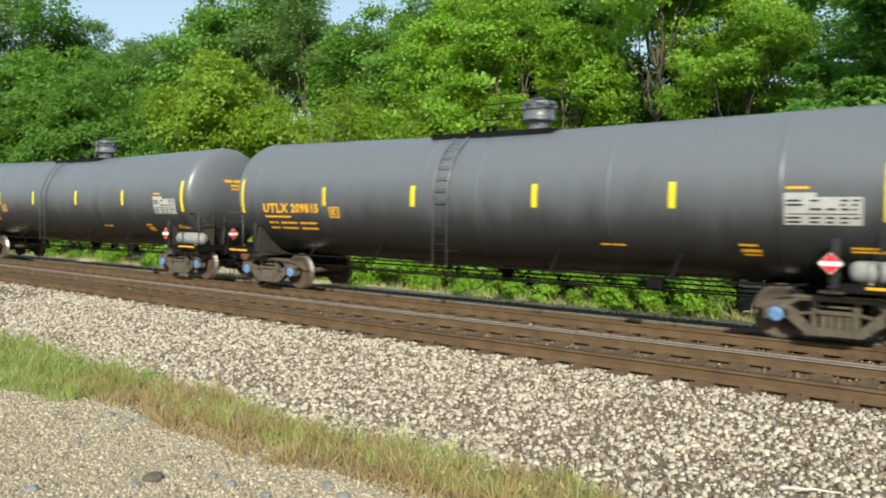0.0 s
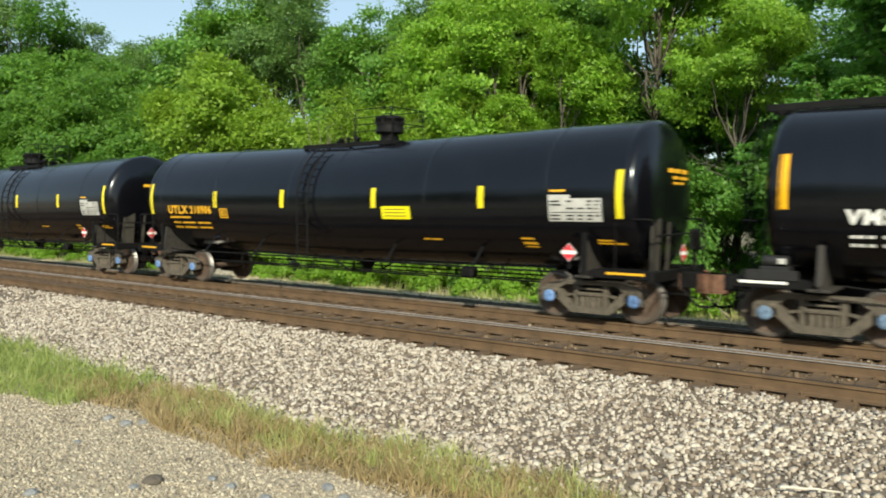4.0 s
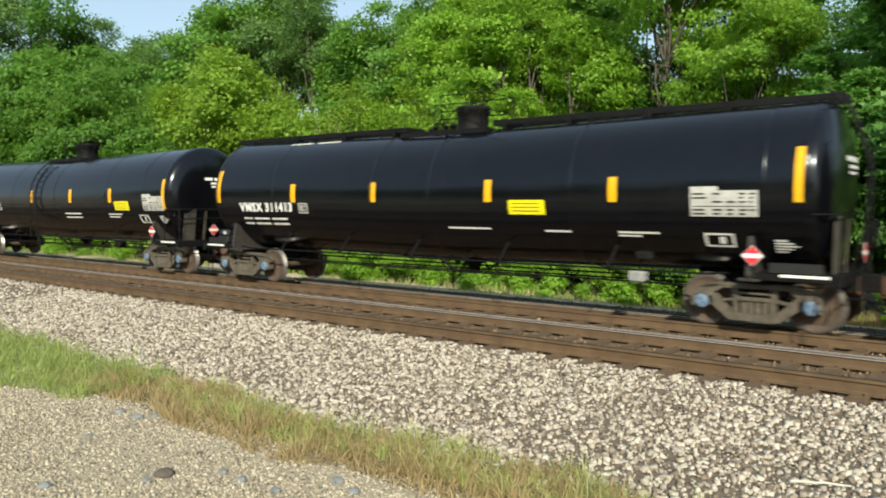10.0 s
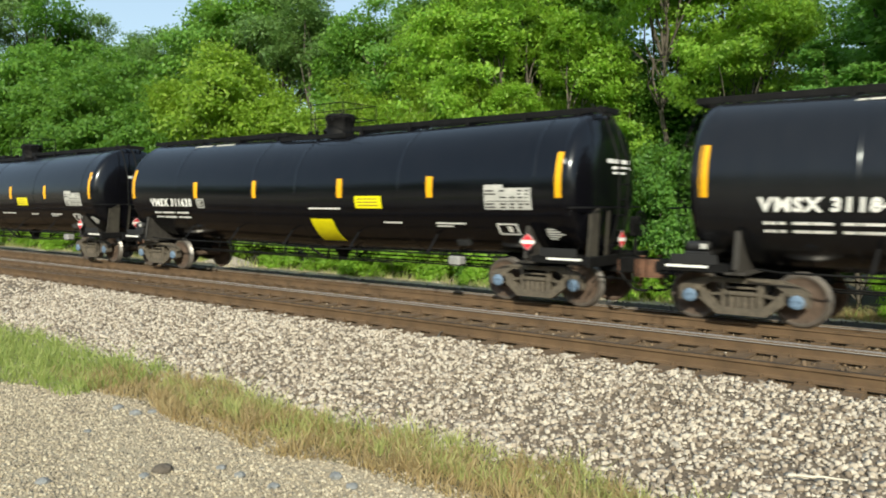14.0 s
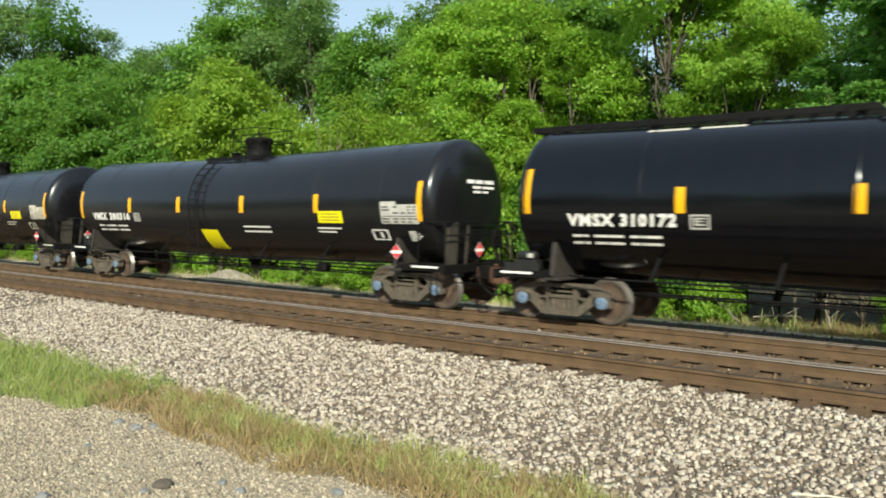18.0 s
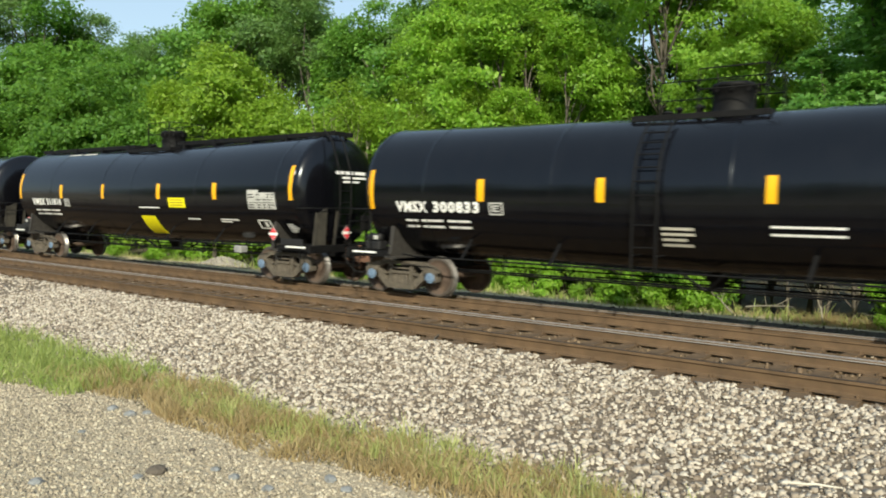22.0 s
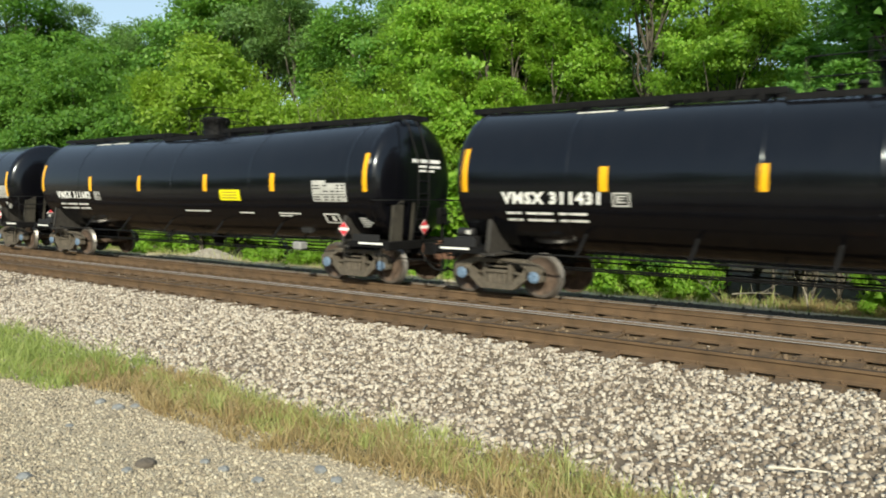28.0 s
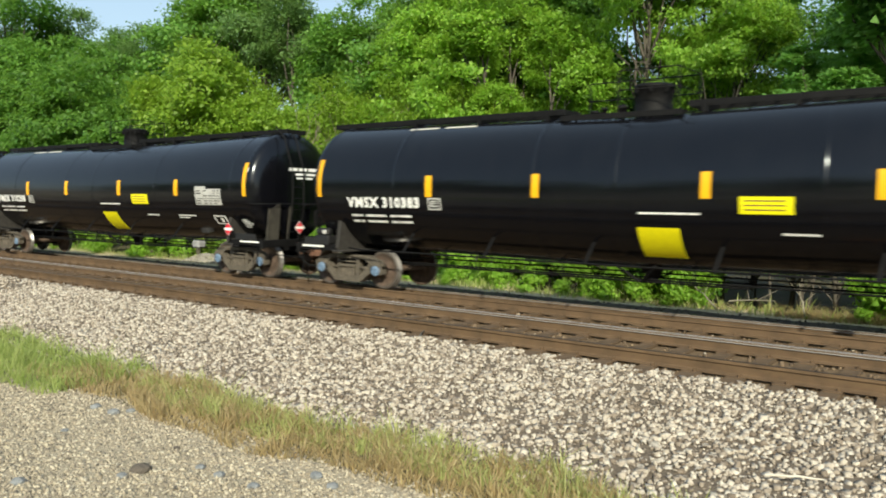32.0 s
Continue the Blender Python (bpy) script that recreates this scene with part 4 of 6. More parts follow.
def tank_car(k, kind, shade, mark, number, sign=False, extra=""):
    """One tank car; kind U: side ladder and railed platform, A: the same in black, B: running board along the top."""
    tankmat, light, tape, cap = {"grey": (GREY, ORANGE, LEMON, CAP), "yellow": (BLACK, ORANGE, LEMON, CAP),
                                 "white": (BLACK, WHITE, AMBER, CAPG), "dull": (DULL, WHITE, AMBER, CAPG), "dusty": (BROWNISH, CREAM, AMBER, CAPG)}[shade]
    iron = tankmat if shade == "grey" else IRON
    words = {"grey": "grey railway tank car, darker below, yellow lettering", "yellow": "black railway tank car, yellow lettering",
             "white": "glossy black tank car, white lettering", "dull": "dull black tank car, white lettering", "dusty": "dusty black tank car, cream lettering"}[shade]
    words += {"U": ", railed platform", "A": ", platform amidships", "B": ", top running board"}[kind]
    if sign:
        words += ", yellow sign"
    swapped = mark == "NATX"  # ladder and manway change places
    car = tagged(new("tank_car"), words, "tank car", "cars of the passing train")
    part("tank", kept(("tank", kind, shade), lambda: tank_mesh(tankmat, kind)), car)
    # trucks
    for end in (-1, 1):
        tr = part("truck", kept("bolster", bolster_mesh), car, "dusty cast-steel truck with rusty wheels", pose(end * 6.9, 0, 0))
        for s in (-1, 1):
            part("side_frame", kept("frame", side_frame_mesh), tr, "", pose(0, s * 1.0, 0, 0, 0, 0 if s < 0 else 180))
        for dx in (-0.889, 0.889):
            ws = part("wheelset", kept(("wheels", cap.name), lambda: wheelset_mesh(cap)), tr, "", pose(dx, 0, 0.457))
            WHEELSETS.append((ws, dx))
        out = pose(end * 6.9, 0, 0, 0, 0, 0 if end > 0 else 180)
        part("saddle", kept(("saddle", shade), lambda: saddle_mesh(SOOT)), car, "", pose(end * 6.9, 0, 0))
        ef = part("end_frame", kept("end", end_frame_mesh), car, "", out)
        part("coupler", kept("coupler", coupler_mesh), ef, "rusty knuckle coupler", pose(1.38, 0, -0.06))
        part("air_hose", kept("hose", hose_mesh), ef, "", pose(1.38, 0, 0))
        if kind != "B":
            part("end_rail", kept(("rail", shade == "grey"), lambda: end_rail_mesh(iron, 2.0)), car, "", out)
        if kind == "U":
            part("post", kept(("post", shade == "grey"), lambda: Shape().box((0, -1.47, 1.36), (0.11, 0.03, 0.76), 0.006).mesh("post", iron)), car, "", pose(end * 6.95, 0, 0))
        else:
            part("head_rail", kept("headrail", head_rail_mesh), car, "", out)
        part("head_brace", kept("brace", head_brace_mesh), car, "", out)
        if kind == "B":
            part("side_plate", kept("sideplate", lambda: Shape().box((0, -1.425, 1.12), (0.82, 0.02, 0.17), 0.006).mesh("side_plate", DARKPLATE)), car, "", pose(end * 7.62, 0, 0))
        if end < 0 and kind != "U":
            part("brake_valve", kept("valvestand", valve_stand_mesh), car, "dark brake valve with a pale tag", pose(-6.9, 0, 0, 0, 0, 180) @ Matrix.Scale(-1, 4, (0, 1, 0)))
        if end > 0:
            part("hand_brake", kept("brakestand", brake_stand_mesh), car, "", out)
        if kind == "B":
            part("end_ladder", kept("eladder", end_ladder_mesh), car, "", out)
        edge = Shape().box((0, -1.419, 0.995), (0.75, 0.006, 0.045), 0.002)
        part("edge_stripe", kept(("edge", light.name), lambda: edge.mesh("edge_stripe", light)), car, "", pose(end * 7.75, 0, 0))
    for s in (-1, 1):
        part("hand_rail", kept(("hand", s), lambda: hand_rail_mesh(s)), car)
    for x in (-4.9, -2.75, -0.48, 1.92, 4.35):
        if kind == "B" or x != -0.48:
            part("bracket", kept("bracket", bracket_mesh), car, "", pose(x, 0, 0))
        part("bracket", kept("bracket", bracket_mesh), car, "", pose(-x, 0, 0, 0, 0, 180))
    part("brake_gear", kept("brake", brake_mesh), car)
    part("valve_box", kept(("vbox", kind), lambda: Shape().box((4.67 if kind == "B" else 3.8, -0.75, 0.78), (0.32, 0.28, 0.22), 0.04).mesh("valve_box", GREYBOX if kind == "B" else IRON)), car)
    if shade == "grey":
        part("air_reservoir", kept("reservoir", reservoir_mesh), car, "grey air reservoir lying on the end deck")
    part("bottom_outlet", kept("outlet", outlet_mesh), car, "", pose(0.3 if kind == "B" else 0.05, 0, 0))
    # top
    part("manway_housing", kept(("manway", kind, shade == "grey"), lambda: manway_mesh(iron, kind == "U")), car, "", pose(-1.18, 0, -0.12) if swapped else None)
    for va in VALVES:
        part("valve", kept(("valve", va), lambda: valve_mesh(*va)), car, "", pose(0.35, 0, 0, 0, 0, 180) if swapped else None)
    if kind == "B":
        pf = part("platform", kept("platB", lambda: platform_mesh(-1.46, 1.0, 0.62)), car)
        tagged(part("grating", kept("gratB", lambda: grating_mesh(-1.46, 1.0, 0.62)), pf), kind="stuff")
        part("guard_rail", kept("railB", lambda: platform_rail_mesh(-1.4, 0.95, 0.62, IRON)), car)
        pf = part("running_board", kept("board", board_mesh), car)
        tagged(part("grating", kept("boardgrat", board_grating_mesh), pf), kind="stuff")
        part("top_mark", kept(("topmark", light.name), lambda: bars(CREAM, [(-5.3, -4.5, 3.735, 0.04), (-4.3, -3.5, 3.735, 0.04)])), car)
    else:
        deck = (-1.10, 1.40, 0.62) if swapped else (-1.67, 1.44, 0.62) if kind == "U" else (-1.48, 1.03, 0.62)
        pf = part("platform", kept(("plat", deck), lambda: platform_mesh(*deck)), car)
        tagged(part("grating", kept(("grat", deck), lambda: grating_mesh(*deck)), pf), kind="stuff")
        part("guard_rail", kept(("toprail", deck), lambda: platform_rail_mesh(-1.0 if kind == "U" else -1.4, deck[1] - 0.05, 0.6, IRON)), car)
        part("ladder", kept(("ladder", deck, shade == "grey"), lambda: side_ladder_mesh(iron, *((0.50, 0.96) if swapped else (-0.87, -0.5) if kind == "U" else (-1.0, -0.55)))), car)
    # reflective stripes
    early = number in ("310208", "310383")
    inner = STRIPES.get(k, {"U": (-4.35, -1.6, 1.5, 4.45), "A": (-4.38, -1.68, 1.33, 4.29), "B": (-4.35, -1.57, 1.68, 4.46)}[kind])
    for x, tall in [(-7.46, 0)] + [(x, 1) for x in inner] + [(7.65, 0)]:
        z0, z1 = (2.20, 2.66) if tall else (2.01, 2.91)
        if kind == "B" and not tall:
            z0, z1 = 2.19, 3.08
        wd = 0.06 if shade == "grey" else 0.072 if kind == "U" or not tall else 0.085
        st = kept(("stripe", x, z0, wd, tape.name), lambda: patch(Shape(), x - wd, x + wd, z0, z1).mesh("reflective_stripe", tape))
        part("reflective_stripe", st, car)
    # lettering and stencils
    yellowish = shade in ("grey", "yellow")
    x0, z0, wide = {"U": (-6.62, 2.02, (0.97, 0.10, 1.0)), "A": (-6.73, 1.95, (0.90, 0.16, 1.23)), "B": (-6.58, 1.95, (0.98, 0.11, 1.06))}[kind]
    sh = lettered(Shape(), mark, x0, z0, wide[0], 0.245, 0, 0.08)
    part("reporting_mark", sh.mesh("reporting_mark", light), car)
    sh = lettered(Shape(), number, x0 + wide[0] + wide[1], z0, wide[2], 0.245, 0, 0.08)
    part("car_number", sh.mesh("car_number", light), car)
    part("stencil_box", kept(("sb1", light.name), lambda: frame_box(PANEL if light == WHITE else light, -4.18, -3.84, 1.92, 2.18)), car)
    for z in (1.745, 1.61):
        for words_at in (((-6.5, -6.42), (-6.4, -6.3), (-6.26, -6.16)), ((-6.05, -5.78), (-5.76, -5.45)), ((-5.32, -5.06), (-5.04, -4.72))):
            part("stencil_line", kept(("l1", z, words_at, light.name), lambda: bars(light, [(a, b, z, 0.048) for a, b in words_at])), car)
    bx = 6.18 if kind == "U" else (5.53 if early else 5.91) if kind == "B" else 6.48
    part("data_panel", kept(("block", shade, bx), lambda: stencil_block({"dusty": CREAM, "grey": GREYPANEL}.get(shade, PANEL), bx)), car)
    if not yellowish:
        part("stencil_box", kept(("sb2", kind, light.name), lambda: open_box(light, 6.1, 6.6, 1.42 if kind == "B" else 1.56, 1.66 if kind == "B" else 1.81)), car)
        if kind == "B":
            rows = [(0.55, 1.65, 1.92 if sign or k == 9 else 1.63, 0.035), (2.95, 3.52, 1.61, 0.035), (4.5, 5.3, 1.62, 0.035), (4.5, 4.95, 1.56, 0.03)]
            yx = PANELS.get(k, 2.18)
            part("end_light_reflector", kept("refl", lambda: patch(Shape(), 7.70, 7.77, 2.84, 2.94).mesh("end_light_reflector", WHITE)), car)
        else:
            rows = [(1.31, 2.43, 1.80, 0.04), (1.31, 2.43, 1.67, 0.04), (4.27, 5.1, 1.80, 0.035), (4.27, 4.9, 1.71, 0.035)]
            yx = PANELS.get(k, 4.36)
        for i, rw in enumerate(rows):
            part("stencil_line", kept(("ln", kind, rw, light.name), lambda: bars(light, [rw])), car)
        if shade != "dusty":
            part("stencil_arrow", kept(("arrow", kind, light.name), lambda: stencil_arrow_mesh(light, 1.35 if kind == "B" else 1.56)), car)
        sg = kept(("warn", yx), lambda: warning_panel(yx))
        part("warning_panel", sg, car, "yellow panel with dark print")
        for hr in HEAD_ROWS:
            part("head_mark", kept(("head", light.name, hr), lambda: head_mark(light, *hr)), car)
    else:
        part("stencil_line", kept(("ln2", light.name), lambda: bars(light, [(2.9, 3.4, 1.50, 0.035)])), car)
        part("stencil_line", kept(("ln3", light.name), lambda: bars(light, [(-6.6, -5.6, 1.90, 0.05)])), car)
        part("stencil_line", kept(("ln4", light.name), lambda: bars(light, [(5.44, 5.74, 1.57, 0.04), (5.46, 5.79, 1.47, 0.05), (5.5, 5.79, 1.41, 0.03)])), car)
        part("stencil_line", kept(("ln5", light.name), lambda: bars(light, [(7.13, 7.5, 1.575, 0.035), (7.13, 7.68, 1.52, 0.035)])), car)
        part("stencil_line", kept(("ln6", light.name), lambda: bars(light, [(6.2, 6.55, 2.52, 0.04)])), car)
        for hr in HEAD_ROWS:
            part("head_mark", kept(("head", light.name, hr), lambda: head_mark(light, *hr)), car)
    if sign:
        sx = 0.5 if kind == "B" else -0.70
        part("sign", kept(("sign", sx), lambda: sign_panel(sx, 1.12 if kind == "B" else 1.15)), car, "bright yellow rectangular sign on the tank's lower side")
    pl = part("placard_holder", kept("holder", holder_mesh), car, "", pose(6.36 if swapped else 6.89 if shade == "grey" else 6.63 if kind == "U" else 6.96, -1.53 if shade == "grey" else -1.47, 1.36 if kind == "U" else 1.31))
    part("placard", kept("placard", placard_mesh), pl, "red and white diamond placard")
    pl = part("placard_holder", kept("holder", holder_mesh), car, "", pose(8.42, -0.25, 1.36, 0, 0, 90))
    part("placard", kept("placard", placard_mesh), pl, "red and white diamond placard")
    if k == 18:
        part("stencil_line", bars(CREAM, [(-0.55, 0.05, 1.72, 0.05)]), car)
        part("stencil_line", bars(CREAM, [(-0.55, 0.05, 1.62, 0.05)]), car)
        part("stencil_line", bars(CREAM, [(-0.55, -0.1, 1.52, 0.05)]), car)
        part("stencil_line", bars(CREAM, [(-0.55, 0.0, 1.42, 0.05)]), car)
    if k == 6:
        big = lettered(lettered(lettered(Shape(), "B", 0.12, 1.27, 0.28, 0.48, 0, 0.05), "I", 0.44, 1.27, 0.10, 0.48, 0, 0.05), "G", 0.58, 1.27, 0.36, 0.48, 0, 0.05)
        part("spray_tag", big.mesh("spray_tag", SILVER), car, "silver sprayed letters")
    for i, (mat, x, z, w, h, seed, n) in enumerate(TAGS.get(k, ())):
        part("spray_tag", scrawl(mat, x, z, w, h, seed, n), car)
    if extra == "panel":
        part("warning_panel", kept(("warn", 1.84), lambda: warning_panel(1.84)), car, "yellow panel with dark print")
    car.location = (FIRST + PITCH * k, FAR_Y, 0)
    TRAIN.append((k, car))


def warning_panel(x):
    sh = patch(Shape(), x, x + 0.84, 1.95, 2.24, 0, 0.006)
    for i in range(3):
        patch(sh, x + 0.08, x + 0.72, 2.01 + i * 0.075, 2.03 + i * 0.075, 1, 0.008)
    return sh.mesh("warning_panel", [SIGN, RUST])


def sign_panel(x, z):
    return patch(Shape(), x, x + 0.77, z, z + 0.56, 0, 0.008).mesh("sign", SIGN)


HEAD_ROWS = ((2.895, 0.085, (-0.34, -0.05, 0.0, 0.30, 0.36, 0.80)), (2.775, 0.06, (-0.12, 0.22, 0.28, 0.80)), (2.675, 0.05, (-0.10, 0.20, 0.25, 0.52)))


def head_x(y, z, off=0.008):
    """How far out the dished head reaches at that place."""
    r = math.hypot(y, z - axis_z(7.75)) / R
    return ENDS[1] + off + HEAD * math.sqrt(max(0.0, 1 - r ** (2 / BULGE)))


def head_mark(light, z, t, words):
    """One line of small lettering on the dished head, word by word."""
    sh, n = Shape(), 4
    for y0, y1 in zip(words[::2], words[1::2]):
        vs = [(head_x(y0 + (y1 - y0) * i / n, z + t * j), y0 + (y1 - y0) * i / n, z + t * j) for j in range(2) for i in range(n + 1)]
        sh.add(vs, [[i, i + 1, n + 2 + i, n + 1 + i] for i in range(n)])
    return sh.mesh("head_mark", light)


def stencil_arrow_mesh(light, z):
    """Five short lines of lettering stacked to the shape of an arrow."""
    sh = Shape()
    for i, w in enumerate((0.19, 0.27, 0.36, 0.29, 0.20)):
        patch(sh, 7.24, 7.24 + w, z + 0.048 * i, z + 0.048 * i + 0.03, 0, 0.006)
    return sh.mesh("stencil_arrow", light)


def head_brace_mesh():
    """Two dusty gusset plates that lean from the end deck up to the head; x runs outward."""
    sh = Shape()
    sh.plate([(-1.12, 1.0), (-0.74, 1.0), (-0.66, 2.02), (-0.98, 1.86)], 1.20, 1.235, 0, "yz")
    sh.plate([(-0.50, 1.0), (-0.42, 1.0), (-0.30, 1.95), (-0.38, 1.95)], 1.26, 1.29, 0, "yz")
    sh.tube([(1.22, -1.16, 1.0), (1.20, -1.02, 1.88)], 0.022, 6)
    return sh.mesh("head_brace", GUSSET)


def valve_stand_mesh():
    """Brake valve and small reservoir on the deck at the brake end; x runs outward."""
    sh = Shape()
    sh.box((0.72, -1.12, 1.15), (0.46, 0.30, 0.20), 0.02)
    sh.lathe([(0.01, 0.52), (0.09, 0.52), (0.10, 0.56), (0.10, 0.88), (0.09, 0.92), (0.01, 0.92)], 12, 0, "x", (0, -1.15, 1.33))
    sh.box((0.60, -1.28, 1.34), (0.12, 0.03, 0.09), 0.004, 1)
    sh.tube([(0.9, -1.2, 1.0), (0.95, -1.3, 0.86), (1.1, -1.3, 0.82), (1.3, -1.1, 0.84)], 0.018, 5)
    return sh.mesh("brake_valve", [DARKPLATE, PANEL])


def brake_stand_mesh():
    """Hand brake housing with its wheel on the end deck; x runs outward."""
    sh = Shape()
    sh.box((1.46, 0.55, 1.6), (0.14, 0.34, 0.42), 0.03)
    sh.tube([(1.46, 0.55, 1.0), (1.46, 0.55, 1.5)], 0.04, 8)
    rim = [(1.57, 0.55 + 0.26 * math.cos(a * math.pi / 8), 1.66 + 0.26 * math.sin(a * math.pi / 8)) for a in range(17)]
    sh.tube(rim, 0.016, 5)
    for a in range(4):
        sh.tube([(1.57, 0.55, 1.66), (1.57, 0.55 + 0.26 * math.cos(a * math.pi / 2), 1.66 + 0.26 * math.sin(a * math.pi / 2))], 0.012, 5)
    return sh.mesh("hand_brake", IRON)


def head_rail_mesh():
    """Hand rail bent round the head at breast height; x runs outward."""
    pts = [(0.95, -1.48, 2.0), (1.2, -1.36, 2.0), (1.32, -1.0, 2.0), (1.36, 0, 2.0), (1.32, 1.0, 2.0), (1.2, 1.36, 2.0), (0.95, 1.48, 2.0)]
    return Shape().tube(pts, 0.015, 6).mesh("head_rail", IRON)


TAGS = {6: [(FAINT, -2.5, 1.3, 0.95, 0.55, 3, 8), (BLUE, 2.55, 1.1, 0.75, 0.6, 5, 16)],
        16: [(WHITE, -3.5, 1.58, 1.05, 0.36, 6, 9)], 5: [(SILVER, 5.3, 1.3, 0.5, 0.36, 7, 6)], 9: [(SILVER, 0.75, 1.42, 0.6, 0.28, 8, 6)]}

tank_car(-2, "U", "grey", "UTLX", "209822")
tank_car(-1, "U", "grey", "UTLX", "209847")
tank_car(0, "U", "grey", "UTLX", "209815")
tank_car(1, "U", "yellow", "UTLX", "218111")
tank_car(2, "U", "yellow", "NATX", "364481")
tank_car(3, "U", "yellow", "UTLX", "210906", extra="panel")
for k, kind, shade, number, sign in (
        (4, "B", "white", "310955", 1), (5, "A", "white", "300962", 1), (6, "A", "white", "300639", 1), (7, "A", "white", "300557", 0),
        (8, "B", "white", "311413", 0), (9, "B", "white", "311203", 0), (10, "B", "white", "311430", 0), (11, "B", "white", "311630", 1),
        (12, "B", "dull", "311849", 1), (13, "A", "dusty", "300208", 0), (14, "A", "dull", "300316", 1), (15, "B", "white", "310172", 1),
        (16, "A", "white", "300112", 1), (17, "B", "white", "311016", 1), (18, "A", "white", "300833", 0), (19, "B", "white", "311207", 0),
        (20, "A", "dusty", "300190", 1), (21, "A", "white", "300714", 0), (22, "B", "white", "311682", 0), (23, "B", "white", "311431", 1),
        (24, "B", "dull", "311542", 0), (25, "B", "white", "310208", 1), (26, "B", "white", "310383", 1), (27, "B", "white", "311402", 0), (28, "A", "white", "300418", 0)):
    tank_car(k, kind, shade, "VMSX", number, bool(sign))


# ---- woods, bushes and grass ----
def leaves(centres, per, spread, size, seed, core, flat=0.5):
    """Small pointed leaves in clumps, turned outward and up, as arrays of triangles."""
    rng = np.random.default_rng(seed)
    c = np.repeat(np.asarray(centres, float), per, axis=0)
    n = len(c)
    p = c + rng.normal(0, 1, (n, 3)) * np.array([spread, spread, spread * (0.55 if flat < 1 else 0.28)])
    out = p - np.asarray(core)
    out[:, 2] *= 0.6
    out /= np.linalg.norm(out, axis=1)[:, None] + 0.01
    nor = rng.normal(0, 0.62, (n, 3)) + out * 0.75 + np.array([0, 0, flat])
    nor /= np.linalg.norm(nor, axis=1)[:, None]
    ref = rng.normal(0, 1, (n, 3)) + np.array([0, 0, -0.5])
    d = ref - nor * (ref * nor).sum(1)[:, None]
    d /= np.linalg.norm(d, axis=1)[:, None]
    s = np.cross(nor, d)
    L = (size * rng.uniform(0.6, 1.25, n))[:, None]
    a, b = p - d * L * 0.42, s * L * 0.40
    v = np.stack([a + b, p + d * L * 0.58 + nor * L * 0.1, a - b], 1).reshape(-1, 3)
    return v, np.arange(n * 3).reshape(-1, 3)


def limb_path(a, b, bend, rng, n=5):
    a, b = Vector(a), Vector(b)
    out = []
    for i in range(n + 1):
        t = i / n
        p = a.lerp(b, t)
        w = math.sin(math.pi * t) * bend
        out.append(p + Vector((rng.uniform(-w, w), rng.uniform(-w, w), w * 0.5)))
    return out


